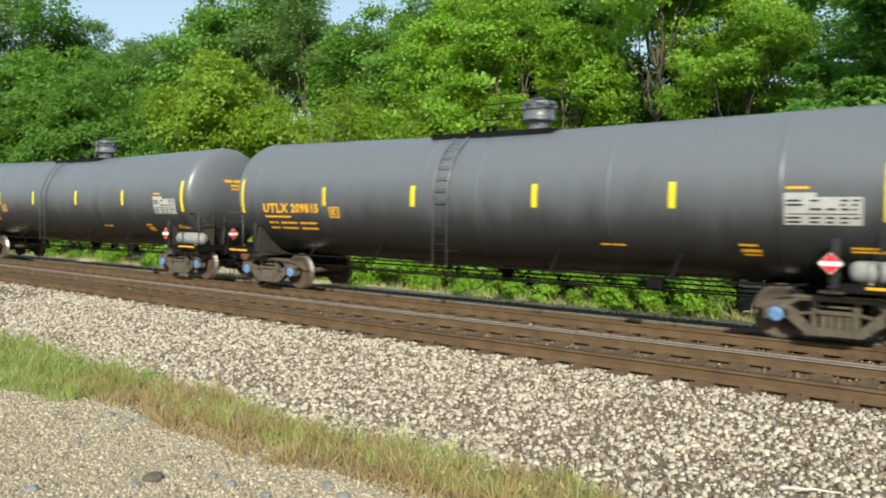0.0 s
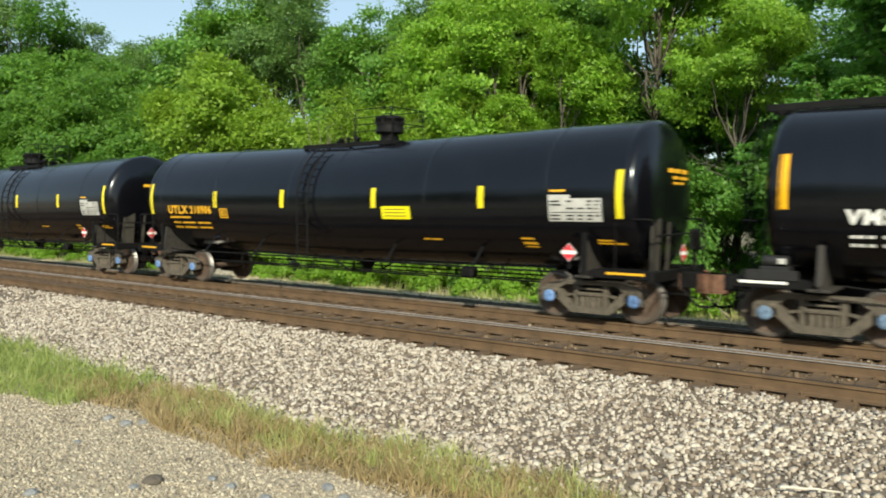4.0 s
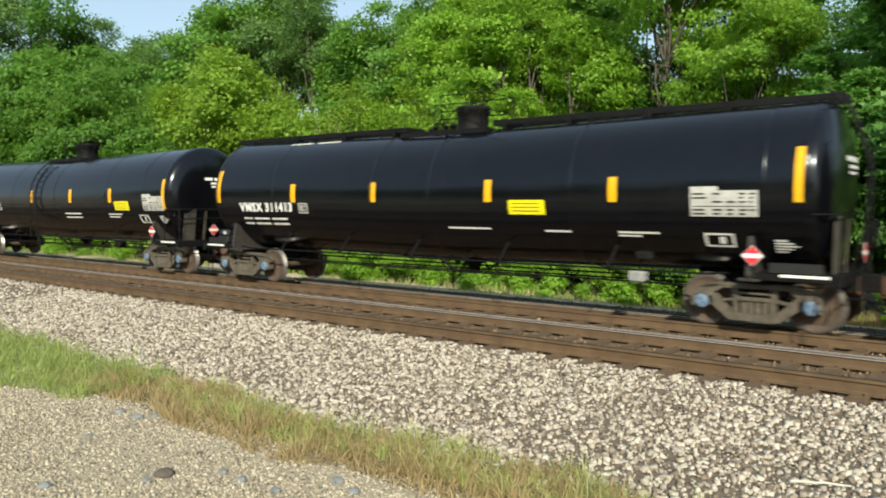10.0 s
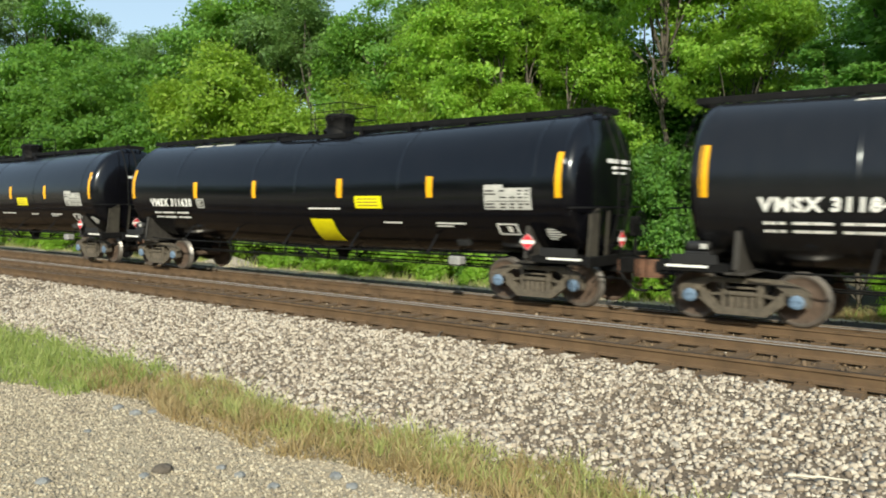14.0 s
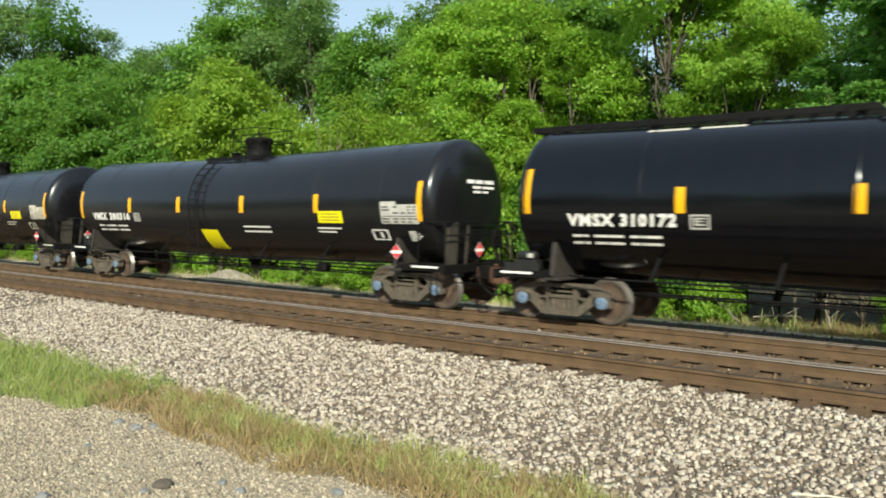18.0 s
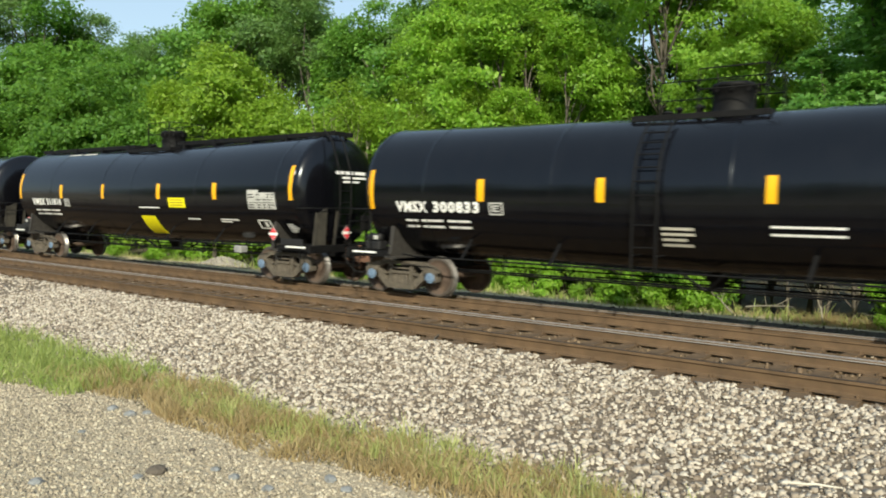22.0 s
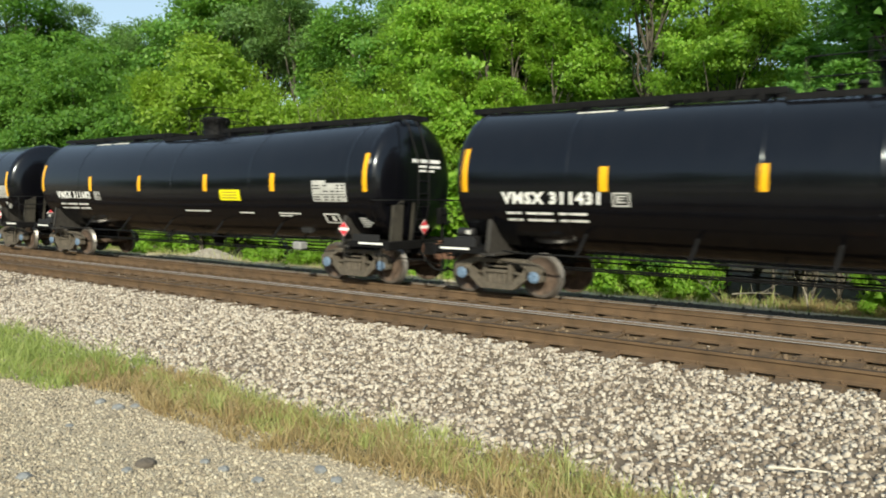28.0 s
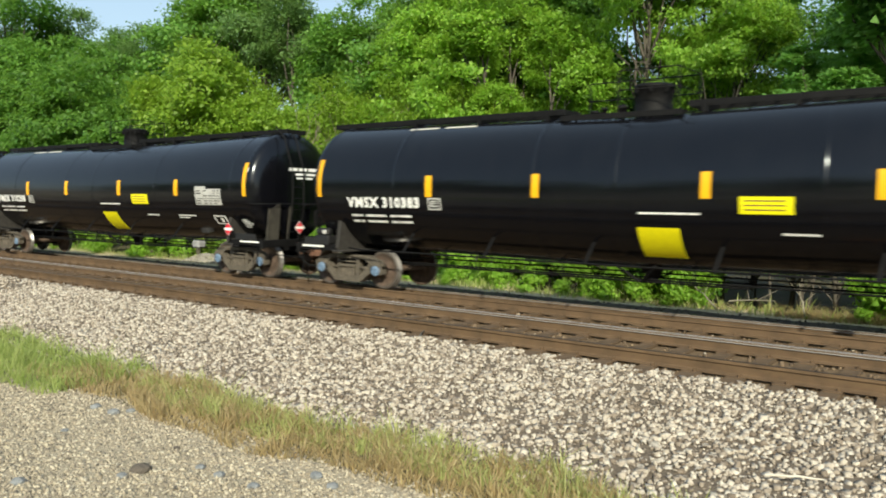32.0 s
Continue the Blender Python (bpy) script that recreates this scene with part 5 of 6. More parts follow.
def tree(name, seed, tall, wide, base, clumps, per, size, spread, leafmat, barkmat, label, category="tree", stems=1, gaps=0.3, bare=0, flat=0.5):
    """A tree or bush: tapered trunk, limbs to the clumps of the crown, thousands of small leaves."""
    rng = random.Random(seed)
    root = new(name)
    wood, centres = Shape(), []
    lobes = []
    for i in range(5 + int(wide)):
        a, r = rng.uniform(0, 6.283), wide * rng.uniform(0.15, 0.72)
        z = base + (tall - base) * rng.uniform(0.18, 0.86)
        q = wide * rng.uniform(0.28, 0.52) * (1.1 - 0.45 * (z - base) / (tall - base))
        lobes.append((r * math.cos(a) * (1.15 - z / tall * 0.5), r * math.sin(a) * (1.15 - z / tall * 0.5), z, q))
    lobes.append((0, 0, tall - wide * 0.3, wide * 0.34))
    while len(centres) < clumps:
        x, y, z, q = rng.choice(lobes)
        d = Vector((rng.gauss(0, 1), rng.gauss(0, 1), rng.gauss(0, 1))).normalized() * q * rng.uniform(0.45, 1.0) ** 0.5
        p = Vector((x, y, z)) + Vector((d.x, d.y, d.z * 0.85))
        if p.z < base * 0.75 or noise.noise(p * 0.55 + Vector((seed, 0, 0))) < gaps - 0.55:
            continue
        centres.append(p)
    for s in range(stems):
        off = Vector((rng.uniform(-1, 1), rng.uniform(-1, 1), 0)) * (0.5 * (stems > 1))
        top = Vector((rng.uniform(-1, 1) * wide * 0.12, rng.uniform(-1, 1) * wide * 0.12, tall * 0.86)) + off * 3
        trunk = limb_path(off + Vector((0, 0, -0.3)), top, tall * 0.02, rng, 8)
        r0 = tall * 0.0105 / stems ** 0.3
        wood.tube(trunk, [r0 * (1.25 if i == 0 else 1 - 0.85 * i / 8) for i in range(9)], 8)
        for cc in rng.sample(centres, min(len(centres), 16 if stems == 1 else 5)):
            t = min(0.92, max(0.15, (cc.z - 0.22 * tall) / (tall * 0.86)))
            a = trunk[min(7, int(t * 8))]
            wood.tube(limb_path(a, cc, 0.35, rng, 4), [r0 * 0.42, r0 * 0.3, r0 * 0.2, r0 * 0.12, r0 * 0.06], 5, cap=False)
        for i in range(bare):  # dead lower limbs
            q, w = trunk[rng.randint(2, 5)], rng.uniform(0, 6.283)
            end = q + Vector((math.cos(w), math.sin(w), rng.uniform(0.1, 0.8))) * rng.uniform(1.6, 3.6)
            path = limb_path(q, end, 0.3, rng, 5)
            wood.tube(path, [r0 * 0.22, r0 * 0.19, r0 * 0.15, r0 * 0.11, r0 * 0.07, r0 * 0.03], 5, cap=False)
            for j in (2, 3, 4):
                wood.tube([path[j], path[j] + Vector((rng.uniform(-0.7, 0.7), rng.uniform(-0.7, 0.7), rng.uniform(0, 0.8)))], [r0 * 0.14, r0 * 0.04], 4, cap=False)
    part("trunk", wood.mesh("trunk", barkmat), root)
    v, f = leaves(centres, per, spread, size, seed, (0, 0, base + (tall - base) * 0.35), flat)
    part("crown", mesh_of("crown", v, f, [leafmat]), root)
    tagged(root, label, category)
    return root


KINDS = {
    "maple": tree("tree", 21, 13.5, 4.4, 4.2, 330, 78, 0.17, 0.27, MAPLE, BARK, "tall broadleaf tree with bright green sunlit spring leaves", bare=4),
    "maple2": tree("tree", 22, 15.0, 4.4, 2.0, 310, 76, 0.205, 0.34, MID, BARK, "tall mid-green broadleaf tree in the wood"),
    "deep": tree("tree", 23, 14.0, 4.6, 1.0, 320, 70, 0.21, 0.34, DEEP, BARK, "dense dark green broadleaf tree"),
    "linden": tree("tree", 35, 11.0, 3.6, 1.0, 330, 84, 0.20, 0.26, LINDEN, BARK, "dark linden with large flat leaves in layers", bare=3, gaps=0.38, flat=1.0),
    "grey": tree("tree", 24, 15.5, 4.0, 1.5, 310, 74, 0.19, 0.36, GREYGREEN, BARK, "slender grey-green tree with airy foliage"),
    "lime": tree("tree", 25, 9.0, 4.6, 0.6, 330, 90, 0.17, 0.33, LIME, BARK, "rounded lime green young tree in full leaf"),
    "edge": tree("tree", 29, 10.0, 4.8, 0.5, 330, 76, 0.20, 0.31, LUSH, BARK, "bushy mid-green tree at the wood's edge"),
    "high": tree("tree", 33, 14.5, 4.6, 8.4, 260, 84, 0.17, 0.27, MAPLE, BARK, "tall maple with bright sunlit crown over bare lower limbs", bare=8),
    "thin": tree("tree", 26, 9.5, 2.8, 2.0, 150, 56, 0.13, 0.38, LIME, PALEBARK, "thin young trees with pale bare stems showing", stems=6),
    "shrub": tree("tree", 36, 5.6, 2.5, 0.2, 210, 76, 0.135, 0.20, FRESH, BARK, "leafy young tree with bright green leaves below the wood", stems=2),
    "raised": tree("tree", 37, 5.8, 2.5, 1.7, 200, 76, 0.15, 0.20, FRESH, BARK, "leafy young tree with bare stems over a dark hollow", stems=2, bare=1),
    "weed": tree("weed", 41, 0.75, 0.8, 0.04, 46, 34, 0.12, 0.11, MAPLE, BARK, "low leafy green weed at the edge of the bank", "weed"),
    "bush": tree("bush", 27, 2.6, 1.7, 0.1, 64, 56, 0.17, 0.20, MAPLE, BARK, "leafy bright green bush beside the track", "bush", stems=3),
    "bush2": tree("bush", 28, 3.4, 2.0, 0.1, 72, 56, 0.18, 0.22, MAPLE, BARK, "dense green bush at the wood's edge", "bush", stems=3),
}
SCREEN = tree("tree", 31, 10.5, 5.2, 0.3, 170, 46, 0.42, 0.55, DEEP, BARK, "leafy tree behind the gravel lot")
# kind, x, y, turn, size
PLANTING = [
    # tall wood behind, from the far end to the near end
    ("deep", -69.5, 32.5, 150, 1.6), ("grey", -74.5, 33.0, 80, 1.6), ("grey", -80.0, 28.0, 30, 1.5), ("deep", -84.0, 31.0, 17, 1.6),
    ("grey", -61.0, 36.0, 130, 1.12), ("grey", -54.0, 34.0, 30, 1.06), ("edge", -60.0, 31.0, 20, 1.6), ("edge", -53.5, 30.5, 200, 1.45),
    ("maple2", -57.0, 33.5, 290, 1.06), ("maple2", -67.0, 40.0, 200, 1.22), ("edge", -63.5, 28.5, 110, 1.6), ("edge", -66.5, 32.0, 250, 1.7),
    ("grey", -70.0, 37.0, 10, 1.32), ("maple2", -49.5, 35.0, 200, 1.1), ("maple2", -58.0, 41.0, 300, 1.25),
    ("maple2", -42.0, 31.5, 60, 1.2), ("grey", -43.5, 36.0, 330, 1.25), ("grey", -38.5, 33.0, 230, 1.2), ("grey", -34.5, 31.5, 320, 1.05), ("edge", -31.0, 33.0, 10, 1.35),
    ("maple2", -27.5, 30.5, 100, 0.95), ("grey", -24.0, 32.0, 190, 1.0), ("maple", -20.6, 28.5, 190, 0.98), ("maple", -17.4, 26.5, 90, 0.95), ("maple", -14.4, 26.8, 300, 0.80), ("maple", -19.4, 25.6, 250, 0.64), ("maple", -16.0, 25.4, 10, 0.60), ("lime", -17.9, 25.6, 75, 0.90), ("lime", -14.7, 26.0, 210, 0.72),
    ("high", -11.0, 28.4, 250, 1.10), ("high", -7.5, 26.4, 160, 0.70), ("linden", -2.2, 24.6, 10, 1.15),
    ("maple2", -25.0, 33.5, 250, 1.04), ("maple2", -20.8, 34.5, 140, 1.08), ("maple2", -17.2, 33.8, 330, 1.0), ("maple", -22.6, 31.2, 210, 1.0), ("maple", -18.6, 30.6, 320, 0.98),
    ("maple2", -47.0, 41.0, 40, 1.2), ("maple2", -30.0, 39.0, 140, 1.1),
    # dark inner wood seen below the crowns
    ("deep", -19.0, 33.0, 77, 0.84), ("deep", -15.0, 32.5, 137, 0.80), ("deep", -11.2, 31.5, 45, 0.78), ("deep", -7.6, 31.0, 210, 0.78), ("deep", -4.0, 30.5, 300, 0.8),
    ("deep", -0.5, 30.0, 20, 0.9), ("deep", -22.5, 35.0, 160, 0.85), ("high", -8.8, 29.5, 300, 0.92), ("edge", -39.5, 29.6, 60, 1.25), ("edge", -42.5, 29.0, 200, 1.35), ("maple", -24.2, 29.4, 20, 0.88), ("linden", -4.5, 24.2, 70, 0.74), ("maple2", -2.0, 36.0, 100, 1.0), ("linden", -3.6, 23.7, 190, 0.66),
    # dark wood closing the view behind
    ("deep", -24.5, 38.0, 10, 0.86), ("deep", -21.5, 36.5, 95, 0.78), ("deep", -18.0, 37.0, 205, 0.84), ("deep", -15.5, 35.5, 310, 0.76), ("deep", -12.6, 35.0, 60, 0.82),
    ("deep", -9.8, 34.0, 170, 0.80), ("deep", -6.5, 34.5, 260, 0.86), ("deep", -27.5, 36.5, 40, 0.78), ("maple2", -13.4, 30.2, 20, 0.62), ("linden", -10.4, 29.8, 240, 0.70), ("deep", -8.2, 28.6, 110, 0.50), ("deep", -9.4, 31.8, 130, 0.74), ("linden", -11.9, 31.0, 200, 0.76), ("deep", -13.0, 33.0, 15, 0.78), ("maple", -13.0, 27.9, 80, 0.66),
    # lower trees along the edge
    ("lime", -34.6, 24.9, 40, 1.3), ("lime", -30.4, 26.0, 200, 1.0), ("edge", -50.0, 26.5, 10, 1.25), ("edge", -56.5, 27.0, 80, 1.3),
    ("edge", -44.5, 27.5, 300, 1.1), ("deep", -46.5, 24.5, 250, 0.5), ("deep", -62.0, 26.0, 210, 0.85), ("edge", -53.0, 24.0, 120, 0.8),
    ("edge", -40.5, 27.5, 220, 1.0), ("thin", -24.5, 24.8, 0, 0.95), ("thin", -21.3, 25.5, 120, 0.9), ("lime", -26.8, 28.0, 100, 0.95),
    ("thin", -18.6, 25.0, 220, 0.8), ("edge", -22.5, 29.0, 170, 0.8), ("edge", -70.0, 25.0, 160, 1.0),
    ("shrub", -9.6, 23.8, 80, 0.95), ("shrub", -8.0, 22.8, 200, 0.88), ("raised", -4.9, 22.9, 320, 1.0), ("raised", -2.5, 22.6, 20, 0.95), ("shrub", 0.2, 22.4, 240, 1.0),
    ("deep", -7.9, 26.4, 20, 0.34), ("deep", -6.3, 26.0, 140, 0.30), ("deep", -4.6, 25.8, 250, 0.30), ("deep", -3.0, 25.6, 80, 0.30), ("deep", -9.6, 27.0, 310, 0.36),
    ("shrub", -12.2, 24.2, 140, 0.8), ("shrub", -14.8, 24.6, 260, 0.9), ("shrub", -17.4, 24.4, 30, 0.75), ("deep", -13.2, 29.5, 190, 0.62), ("linden", -5.2, 26.0, 250, 0.72), ("linden", 2.6, 23.0, 100, 0.55), ("deep", 3.0, 31.0, 50, 0.9), ("linden", 5.0, 23.5, 10, 0.55),
]


def planting():
    seen = set()
    for kind, x, y, turn, size in PLANTING:
        src = KINDS[kind]
        m = pose(x, y, ground_z(x, y), 0, 0, turn)
        ob = src if kind not in seen else copy_thing(src, m)
        seen.add(kind)
        ob.matrix_basis = m
        ob.scale = (size, size, size)
    first_screen = True
    for i in range(17):
        m = pose(-72 + i * 7.0, -17.5 - (i % 3) * 1.5, -0.3, 0, 0, i * 77)
        ob = SCREEN if first_screen else copy_thing(SCREEN, m)
        first_screen = False
        ob.matrix_basis = m
    rng = random.Random(8)
    x = -62.0
    first = {"bush": False, "bush2": False, "weed": True}
    # the ones right of x = -1 are added unseen, to shade the hollow
    for i, (kind, px, py, s) in enumerate((("bush", -2.6, 22.3, 0.5), ("bush2", -0.9, 21.9, 0.80), ("bush", -0.2, 20.9, 1.1), ("bush2", 0.8, 20.5, 1.1), ("bush", -7.75, 21.9, 0.60), ("bush2", -8.7, 22.2, 0.62), ("bush", -7.3, 22.7, 0.55))):
        m = pose(px, py, ground_z(px, py) - 0.05, 0, 0, 70 * i)
        ob = KINDS[kind] if i < 2 else copy_thing(KINDS[kind], m)
        ob.matrix_basis = m
        ob.scale = (s, s, s)
    while x < 4:
        for y0 in (21.8, 23.4, 27.5) if x > -26 else (21.8, 23.4):
            kind = rng.choice(("bush", "bush2"))
            px, py, s = x + rng.uniform(-0.8, 0.8), y0 + rng.uniform(-0.3, 0.9), rng.uniform(0.55, 0.95) * (0.7 if y0 < 22.5 else 1.9 if y0 > 25 else 1.45 if x < -16 else 1.1)
            if -32.4 < px < -27.4 and py < 22.9:
                continue  # the gravel heap lies here
            if -7.4 < px < -1.8 and y0 < 25 or -9.5 < px < -3 and y0 > 25:
                continue  # an open hollow below the trees
            m = pose(px, py, ground_z(px, py) - 0.05, 0, 0, rng.uniform(0, 360))
            ob = KINDS[kind] if first[kind] else copy_thing(KINDS[kind], m)
            first[kind] = False
            ob.matrix_basis = m
            ob.scale = (s, s, s)
        for i in range(2 if x > -32 else 1):
            px, py, s = x + rng.uniform(-1.2, 1.2), rng.uniform(21.3, 22.0), rng.uniform(0.5, 1.0)
            m = pose(px, py, ground_z(px, py) - 0.02, 0, 0, rng.uniform(0, 360))
            if -6.3 < px < -2.9 or -32.4 < px < -27.4:
                continue
            ob = KINDS["weed"] if first["weed"] else copy_thing(KINDS["weed"], m)
            first["weed"] = False
            ob.matrix_basis = m
            ob.scale = (s, s, s)
        x += rng.uniform(1.9, 2.9) if x > -32 else rng.uniform(3.4, 4.4)


planting()


def blades(name, label, mat, count, xr, yr, tall, seed, width=0.010, lean=0.35, power=1.0, edge=0.0):
    """Grass as bent blades of two quads each."""
    rng = np.random.default_rng(seed)
    x = xr[0] + (xr[1] - xr[0]) * rng.random(count) ** power
    y = rng.uniform(*yr, count) + edge * np.sin(x * 1.3) * 0.12 + edge * np.sin(x * 3.7) * 0.06
    z = np.array([ground_z(a, b) for a, b in zip(x, y)]) - 0.01
    h = rng.uniform(*tall, count)
    a = rng.uniform(0, 6.283, count)
    tuft = np.array([noise.noise((a * 3.1, b * 3.1, seed * 7.0)) for a, b in zip(x, y)])
    h *= np.clip(0.85 + 1.3 * tuft, 0.25, 1.6)
    ln = rng.normal(0, lean, (count, 2)) * h[:, None]
    w = width * rng.uniform(0.6, 1.4, count)
    sx, sy = np.cos(a) * w, np.sin(a) * w
    v = np.zeros((count, 6, 3))
    for i, (t, q) in enumerate(((0, 1.0), (0.55, 0.75), (1.0, 0.12))):
        for j, s in enumerate((-1, 1)):
            v[:, i * 2 + j, 0] = x + ln[:, 0] * t * t + s * sx * q
            v[:, i * 2 + j, 1] = y + ln[:, 1] * t * t + s * sy * q
            v[:, i * 2 + j, 2] = z + h * t
    q = np.array([(0, 1, 3, 2), (2, 3, 5, 4)])
    f = (q[None] + (np.arange(count) * 6)[:, None, None]).reshape(-1, 4)
    return tagged(new(name, mesh_of(name, v.reshape(-1, 3), f, [mat])), label, "grass", kind="stuff")


blades("grass", "green grass strip between gravel lot and ballast", GREENBLADE, 17000, (-24, -9.0), (4.25, 5.85), (0.09, 0.27), 1, 0.007, 0.55, edge=1)
blades("grass", "dry reddish grass in the strip beside the ballast", STRAW, 13000, (-10.3, -1.5), (4.6, 5.65), (0.04, 0.19), 2, 0.006, 0.55, edge=1)
blades("grass", "yellow-green grass beside the ballast", BLADE, 5000, (-8.6, -1.5), (4.95, 5.75), (0.06, 0.22), 3, 0.006, 0.55, edge=1)
blades("grass", "dry grass strip past the end of the lot", STRAW, 3500, (-1.5, 9.0), (4.6, 5.7), (0.05, 0.2), 11, 0.006, 0.55, edge=1)
blades("grass", "rough grass on the bank beyond the tracks", GREENBLADE, 8000, (-60, 3), (21.6, 23.6), (0.15, 0.42), 4, 0.018)
blades("grass", "dry grass on the bank beyond the tracks", PALESTRAW, 5000, (-60, 3), (21.1, 22.2), (0.05, 0.2), 5, 0.009, 0.8)
blades("grass", "tall dry grass below the bushes beyond the track", STRAW, 900, (-8, 1), (21.2, 22.4), (0.12, 0.32), 6, 0.007, 0.5)
blades("grass", "flattened dry grass along the edge of the far ballast", PALESTRAW, 9000, (-45, 2), (20.4, 21.9), (0.02, 0.09), 8, 0.010, 1.0)
blades("grass", "tangled dry straw below the bushes beyond the track", STRAW, 2200, (-4.6, -1.5), (20.9, 21.8), (0.06, 0.30), 9, 0.008, 1.0)
blades("grass", "fresh grass along the far ballast shoulder", GREENBLADE, 1800, (-16, 2), (20.8, 22.6), (0.10, 0.30), 7, 0.016)


# ---- small things beyond the tracks and on the lot ----
def heap():
    """A low heap of pale gravel on the bank."""
    rng = random.Random(4)
    sh, n, rings = Shape(), 26, 7
    vs = [(0, 0, 0.55)]
    for i in range(1, rings + 1):
        for k in range(n):
            a, r = 2 * math.pi * k / n, i / rings
            w = 1 + 0.10 * noise.noise((math.cos(a) * 2, math.sin(a) * 2, i * 0.5))
            vs.append((2.5 * r * w * math.cos(a), 1.1 * r * w * math.sin(a), 0.55 * (1 - r ** 1.4) + rng.uniform(-0.02, 0.02) - 0.12 * r))
    fs = [[0, 1 + k, 1 + (k + 1) % n] for k in range(n)]
    for i in range(rings - 1):
        for k in range(n):
            a, b = 1 + i * n + k, 1 + i * n + (k + 1) % n
            fs.append([a, a + n, b + n, b])
    sh.add(vs, fs)
    ob = tagged(new("gravel_heap", sh.mesh("gravel_heap", HEAPGRAVEL)), "low heap of pale grey gravel beside the track", "gravel heap", kind="stuff")
    ob.location = (-29.9, 22.0, -1.0)


def heap_z(x, y):
    """Height of the gravel heap, or of the bank round it."""
    r = math.hypot((x + 29.9) / 2.5, (y - 22.0) / 1.1)
    return max(ground_z(x, y), -1.0 + 0.55 * (1 - r ** 1.4) - 0.12 * r)


heap()
stone_field("gravel", "loose grey stones on and round the gravel heap", "gravel", HEAPSTONE,
            2600, (-32.6, -27.2), (20.9, 22.9), (0.03, 0.09), 21, sink=0.25, zmap=heap_z)


def rock(name, x, y, r, mat, label, seed):
    """One larger loose stone with broken faces."""
    rng = random.Random(seed)
    bm = bmesh.new()
    bmesh.ops.create_icosphere(bm, subdivisions=2, radius=r)
    for v in bm.verts:
        v.co *= 1 + 0.28 * noise.noise(v.co * (2.2 / r) + Vector((seed, 0, 0)))
        v.co.z *= 0.6
    me = bpy.data.meshes.new(name)
    bm.to_mesh(me)
    bm.free()
    me.materials.append(mat)
    ob = tagged(new(name, me), label, "stone", "loose stones on the lot")
    ob.matrix_basis = pose(x, y, ground_z(x, y) + r * 0.2, 0, 0, rng.uniform(0, 360))
    return ob


SLATE = plain("blue_grey_stone", (0.19, 0.20, 0.205), 0.85, 0.0, 0.3, 14, 0.5)
DARKSTONE = plain("dark_brown_stone", (0.09, 0.075, 0.06), 0.85, 0.0, 0.3, 14, 0.5)
for i, (x, y, r, kind) in enumerate(((-5.86, 3.61, 0.090, "D"), (-7.71, 4.43, 0.070, "S"), (-8.07, 4.43, 0.060, "S"), (-7.62, 4.58, 0.050, "S"), (-4.57, 4.44, 0.060, "S"), (-6.38, 2.83, 0.060, "S"), (-5.24, 3.95, 0.050, "S"), (-5.52, 3.96, 0.045, "S"), (-4.81, 3.96, 0.050, "S"), (-5.86, 3.43, 0.045, "S"), (-7.16, 4.74, 0.040, "D"), (-4.30, 4.36, 0.050, "S"), (-7.48, 3.77, 0.040, "S"), (-6.14, 4.15, 0.035, "D"))):
    if kind == "S":
        rock("stone", x, y, r, SLATE, "blue-grey stone lying in the buff gravel", i)
    else:
        rock("stone", x, y, r, DARKSTONE, "dark brown stone lying in the buff gravel", i)


def dead_branch(a, b, r, seed):
    rng = random.Random(seed)
    sh = Shape()
    path = limb_path(a, b, 0.06, rng, 5)
    sh.tube(path, [r, r * 0.9, r * 0.75, r * 0.6, r * 0.45, r * 0.3], 6)
    for i in (2, 3, 4):
        d = Vector((rng.uniform(-0.5, 0.5), rng.uniform(-0.3, 0.3), rng.uniform(0.1, 0.5)))
        sh.tube([path[i], path[i] + d * 0.6, path[i] + d], [r * 0.4, r * 0.3, r * 0.15], 5)
    tagged(new("dead_branch", sh.mesh("dead_branch", PALEBARK)), "pale dead branch leaning in the grass below the bushes", "branch")


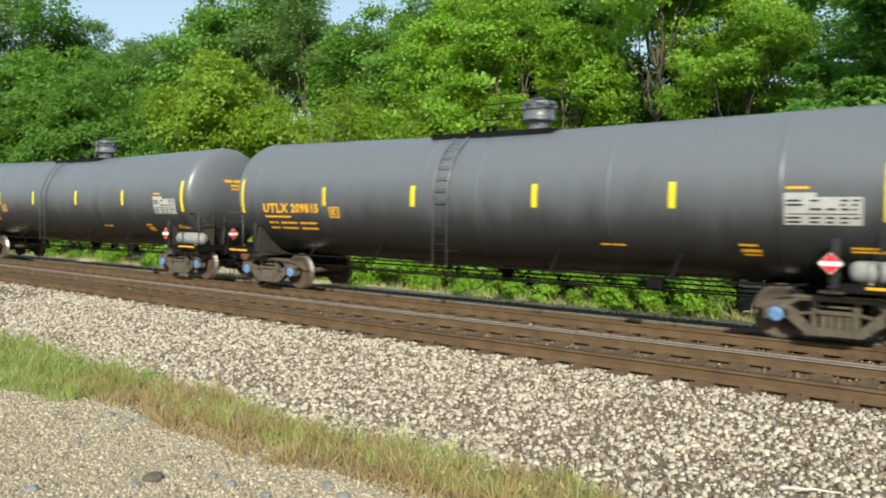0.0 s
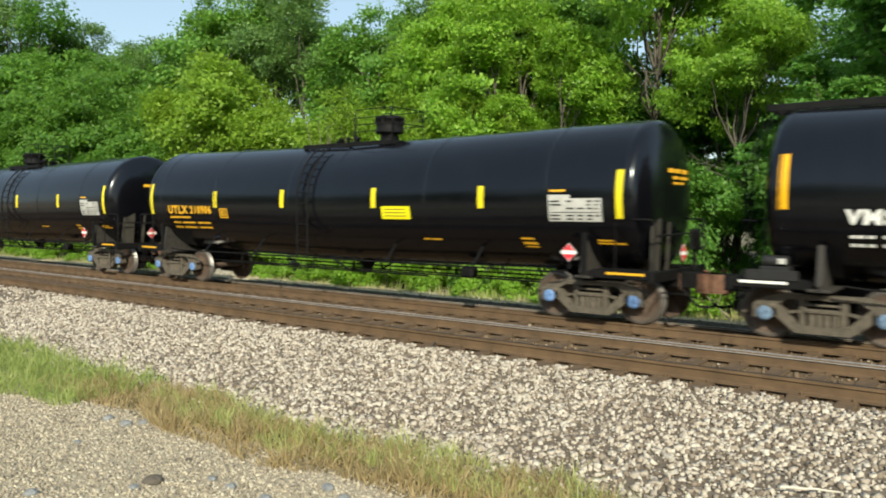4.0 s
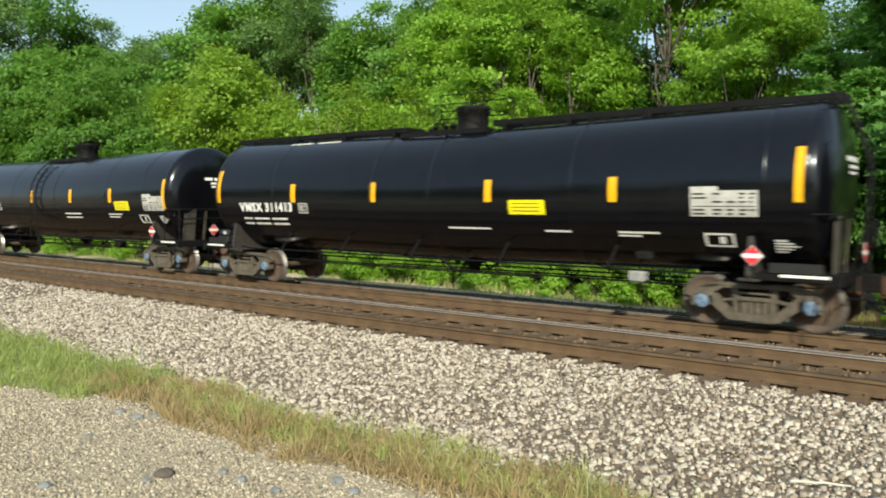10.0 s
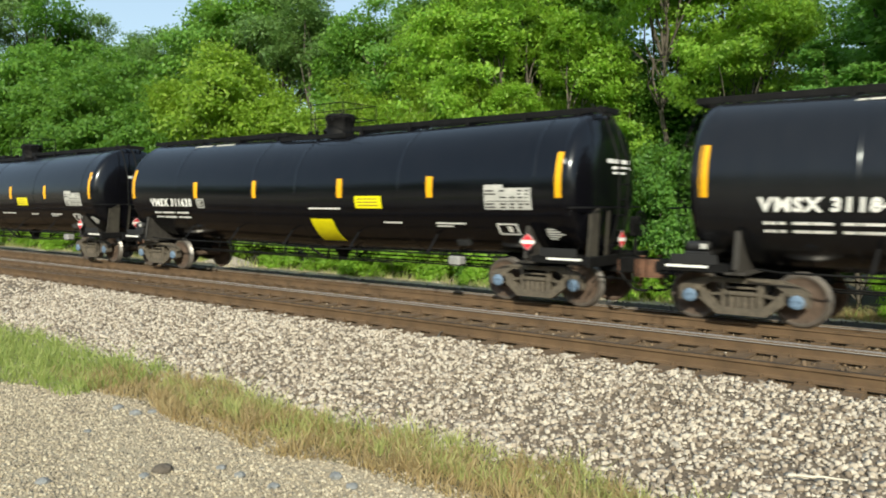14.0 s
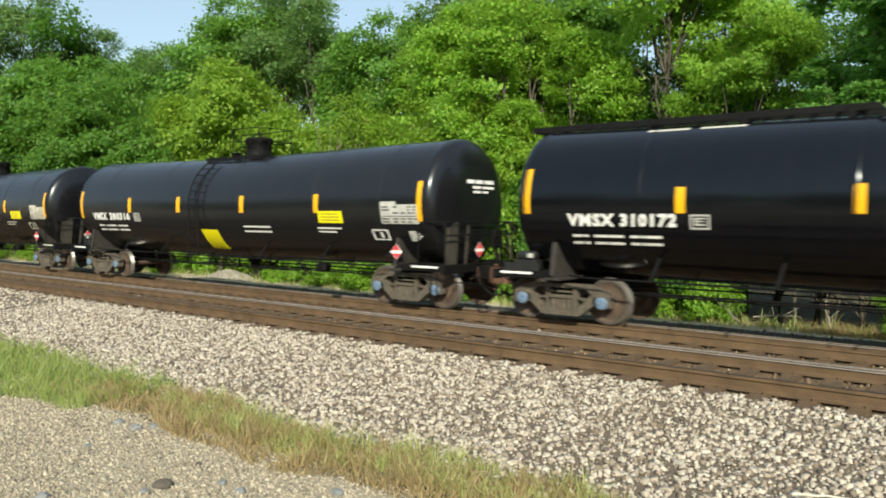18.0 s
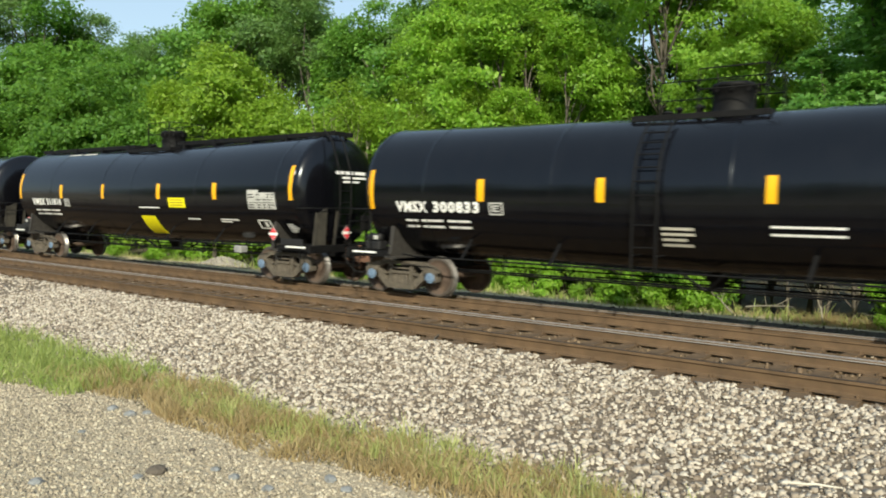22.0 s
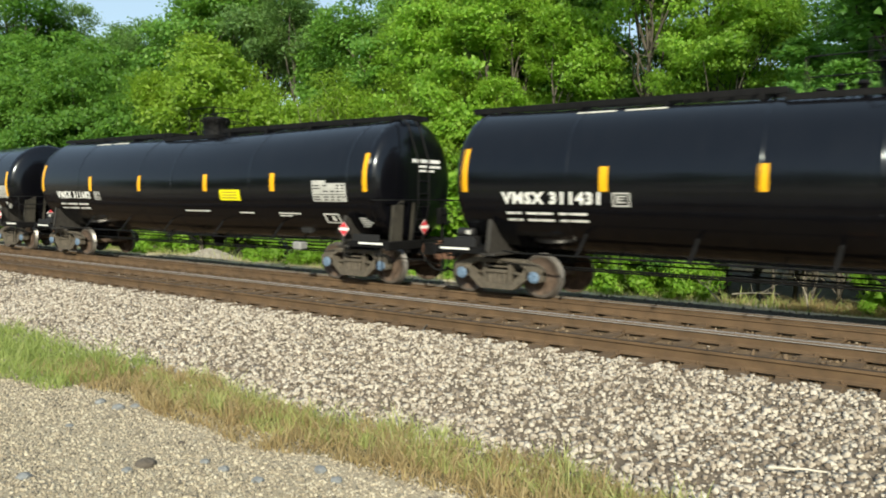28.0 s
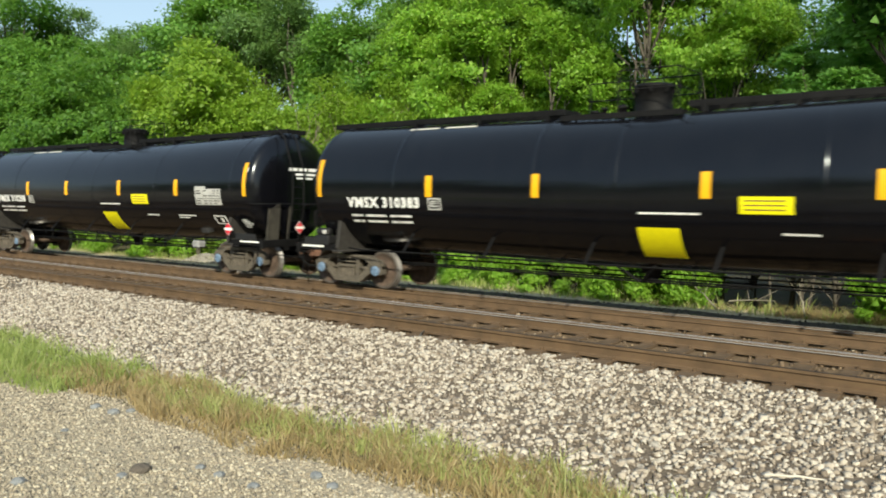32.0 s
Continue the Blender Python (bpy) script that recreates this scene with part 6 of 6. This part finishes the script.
dead_branch((-6.10, 21.1, -0.80), (-6.78, 21.3, -0.22), 0.030, 1)
dead_branch((-5.80, 21.2, -0.55), (-4.62, 21.3, -0.46), 0.025, 2)
dead_branch((-3.84, 21.0, -0.80), (-4.06, 21.3, 0.05), 0.025, 3)


def stick(a, b, r, mat, name, label):
    """A thin bent stick lying on the stones."""
    rng = random.Random(3)
    sh = Shape().tube(limb_path(a, b, 0.015, rng, 5), [r, r, r * 0.95, r * 0.9, r * 0.8, r * 0.6], 7)
    tagged(new(name, sh.mesh(name, mat)), label, "stick")


BLEACHED = plain("sun_bleached_wood", (0.56, 0.52, 0.44), 0.7, 0.0, 0.12, 20, 0.3)
stick((-1.46, 6.57, -0.135), (-1.04, 6.72, -0.125), 0.011, BLEACHED, "stick", "thin bleached white stick lying on the ballast")
stick((-7.26, 9.28, -0.02), (-7.42, 9.64, 0.015), 0.012, BARK, "twig", "brown twig lying on the tie ends")
FRESHRUST = plain("orange_rust", (0.42, 0.17, 0.045), 0.85, 0.0, 0.35, 16, 0.4)
strip = Shape().plate([(-0.42, -0.03), (0.40, -0.05), (0.46, 0.02), (0.1, 0.05), (-0.38, 0.04)], 0.0, 0.012, 0, "xy")
strip = tagged(new("rusty_strip", strip.mesh("rusty_strip", FRESHRUST)), "rusty orange metal strip lying between the two tracks", "scrap metal")
strip.matrix_basis = pose(-1.72, 12.45, ground_z(0, 12.45) + 0.055, 0, 2, 2)


# ---- what moves: the train runs to the left at a steady speed, its wheels roll ----
def motions():
    for k, car in TRAIN:
        walk(car, [(t, pose(FIRST + PITCH * k - SPEED * t + slip, FAR_Y, 0)) for t, slip in SLIP])
    masters = {}
    for ws, dx in WHEELSETS:
        if dx not in masters:
            walk(ws, [(i / FPS, pose(dx, 0, 0.457, 0, -math.degrees(SPEED * i / FPS / 0.457), 0)) for i in range(32 * FPS + 1)])
            masters[dx] = ws.animation_data
        else:
            ws.rotation_mode = "QUATERNION"
            ws.animation_data_create()
            ws.animation_data.action = masters[dx].action
            ws.animation_data.action_slot = masters[dx].action_slot


motions()
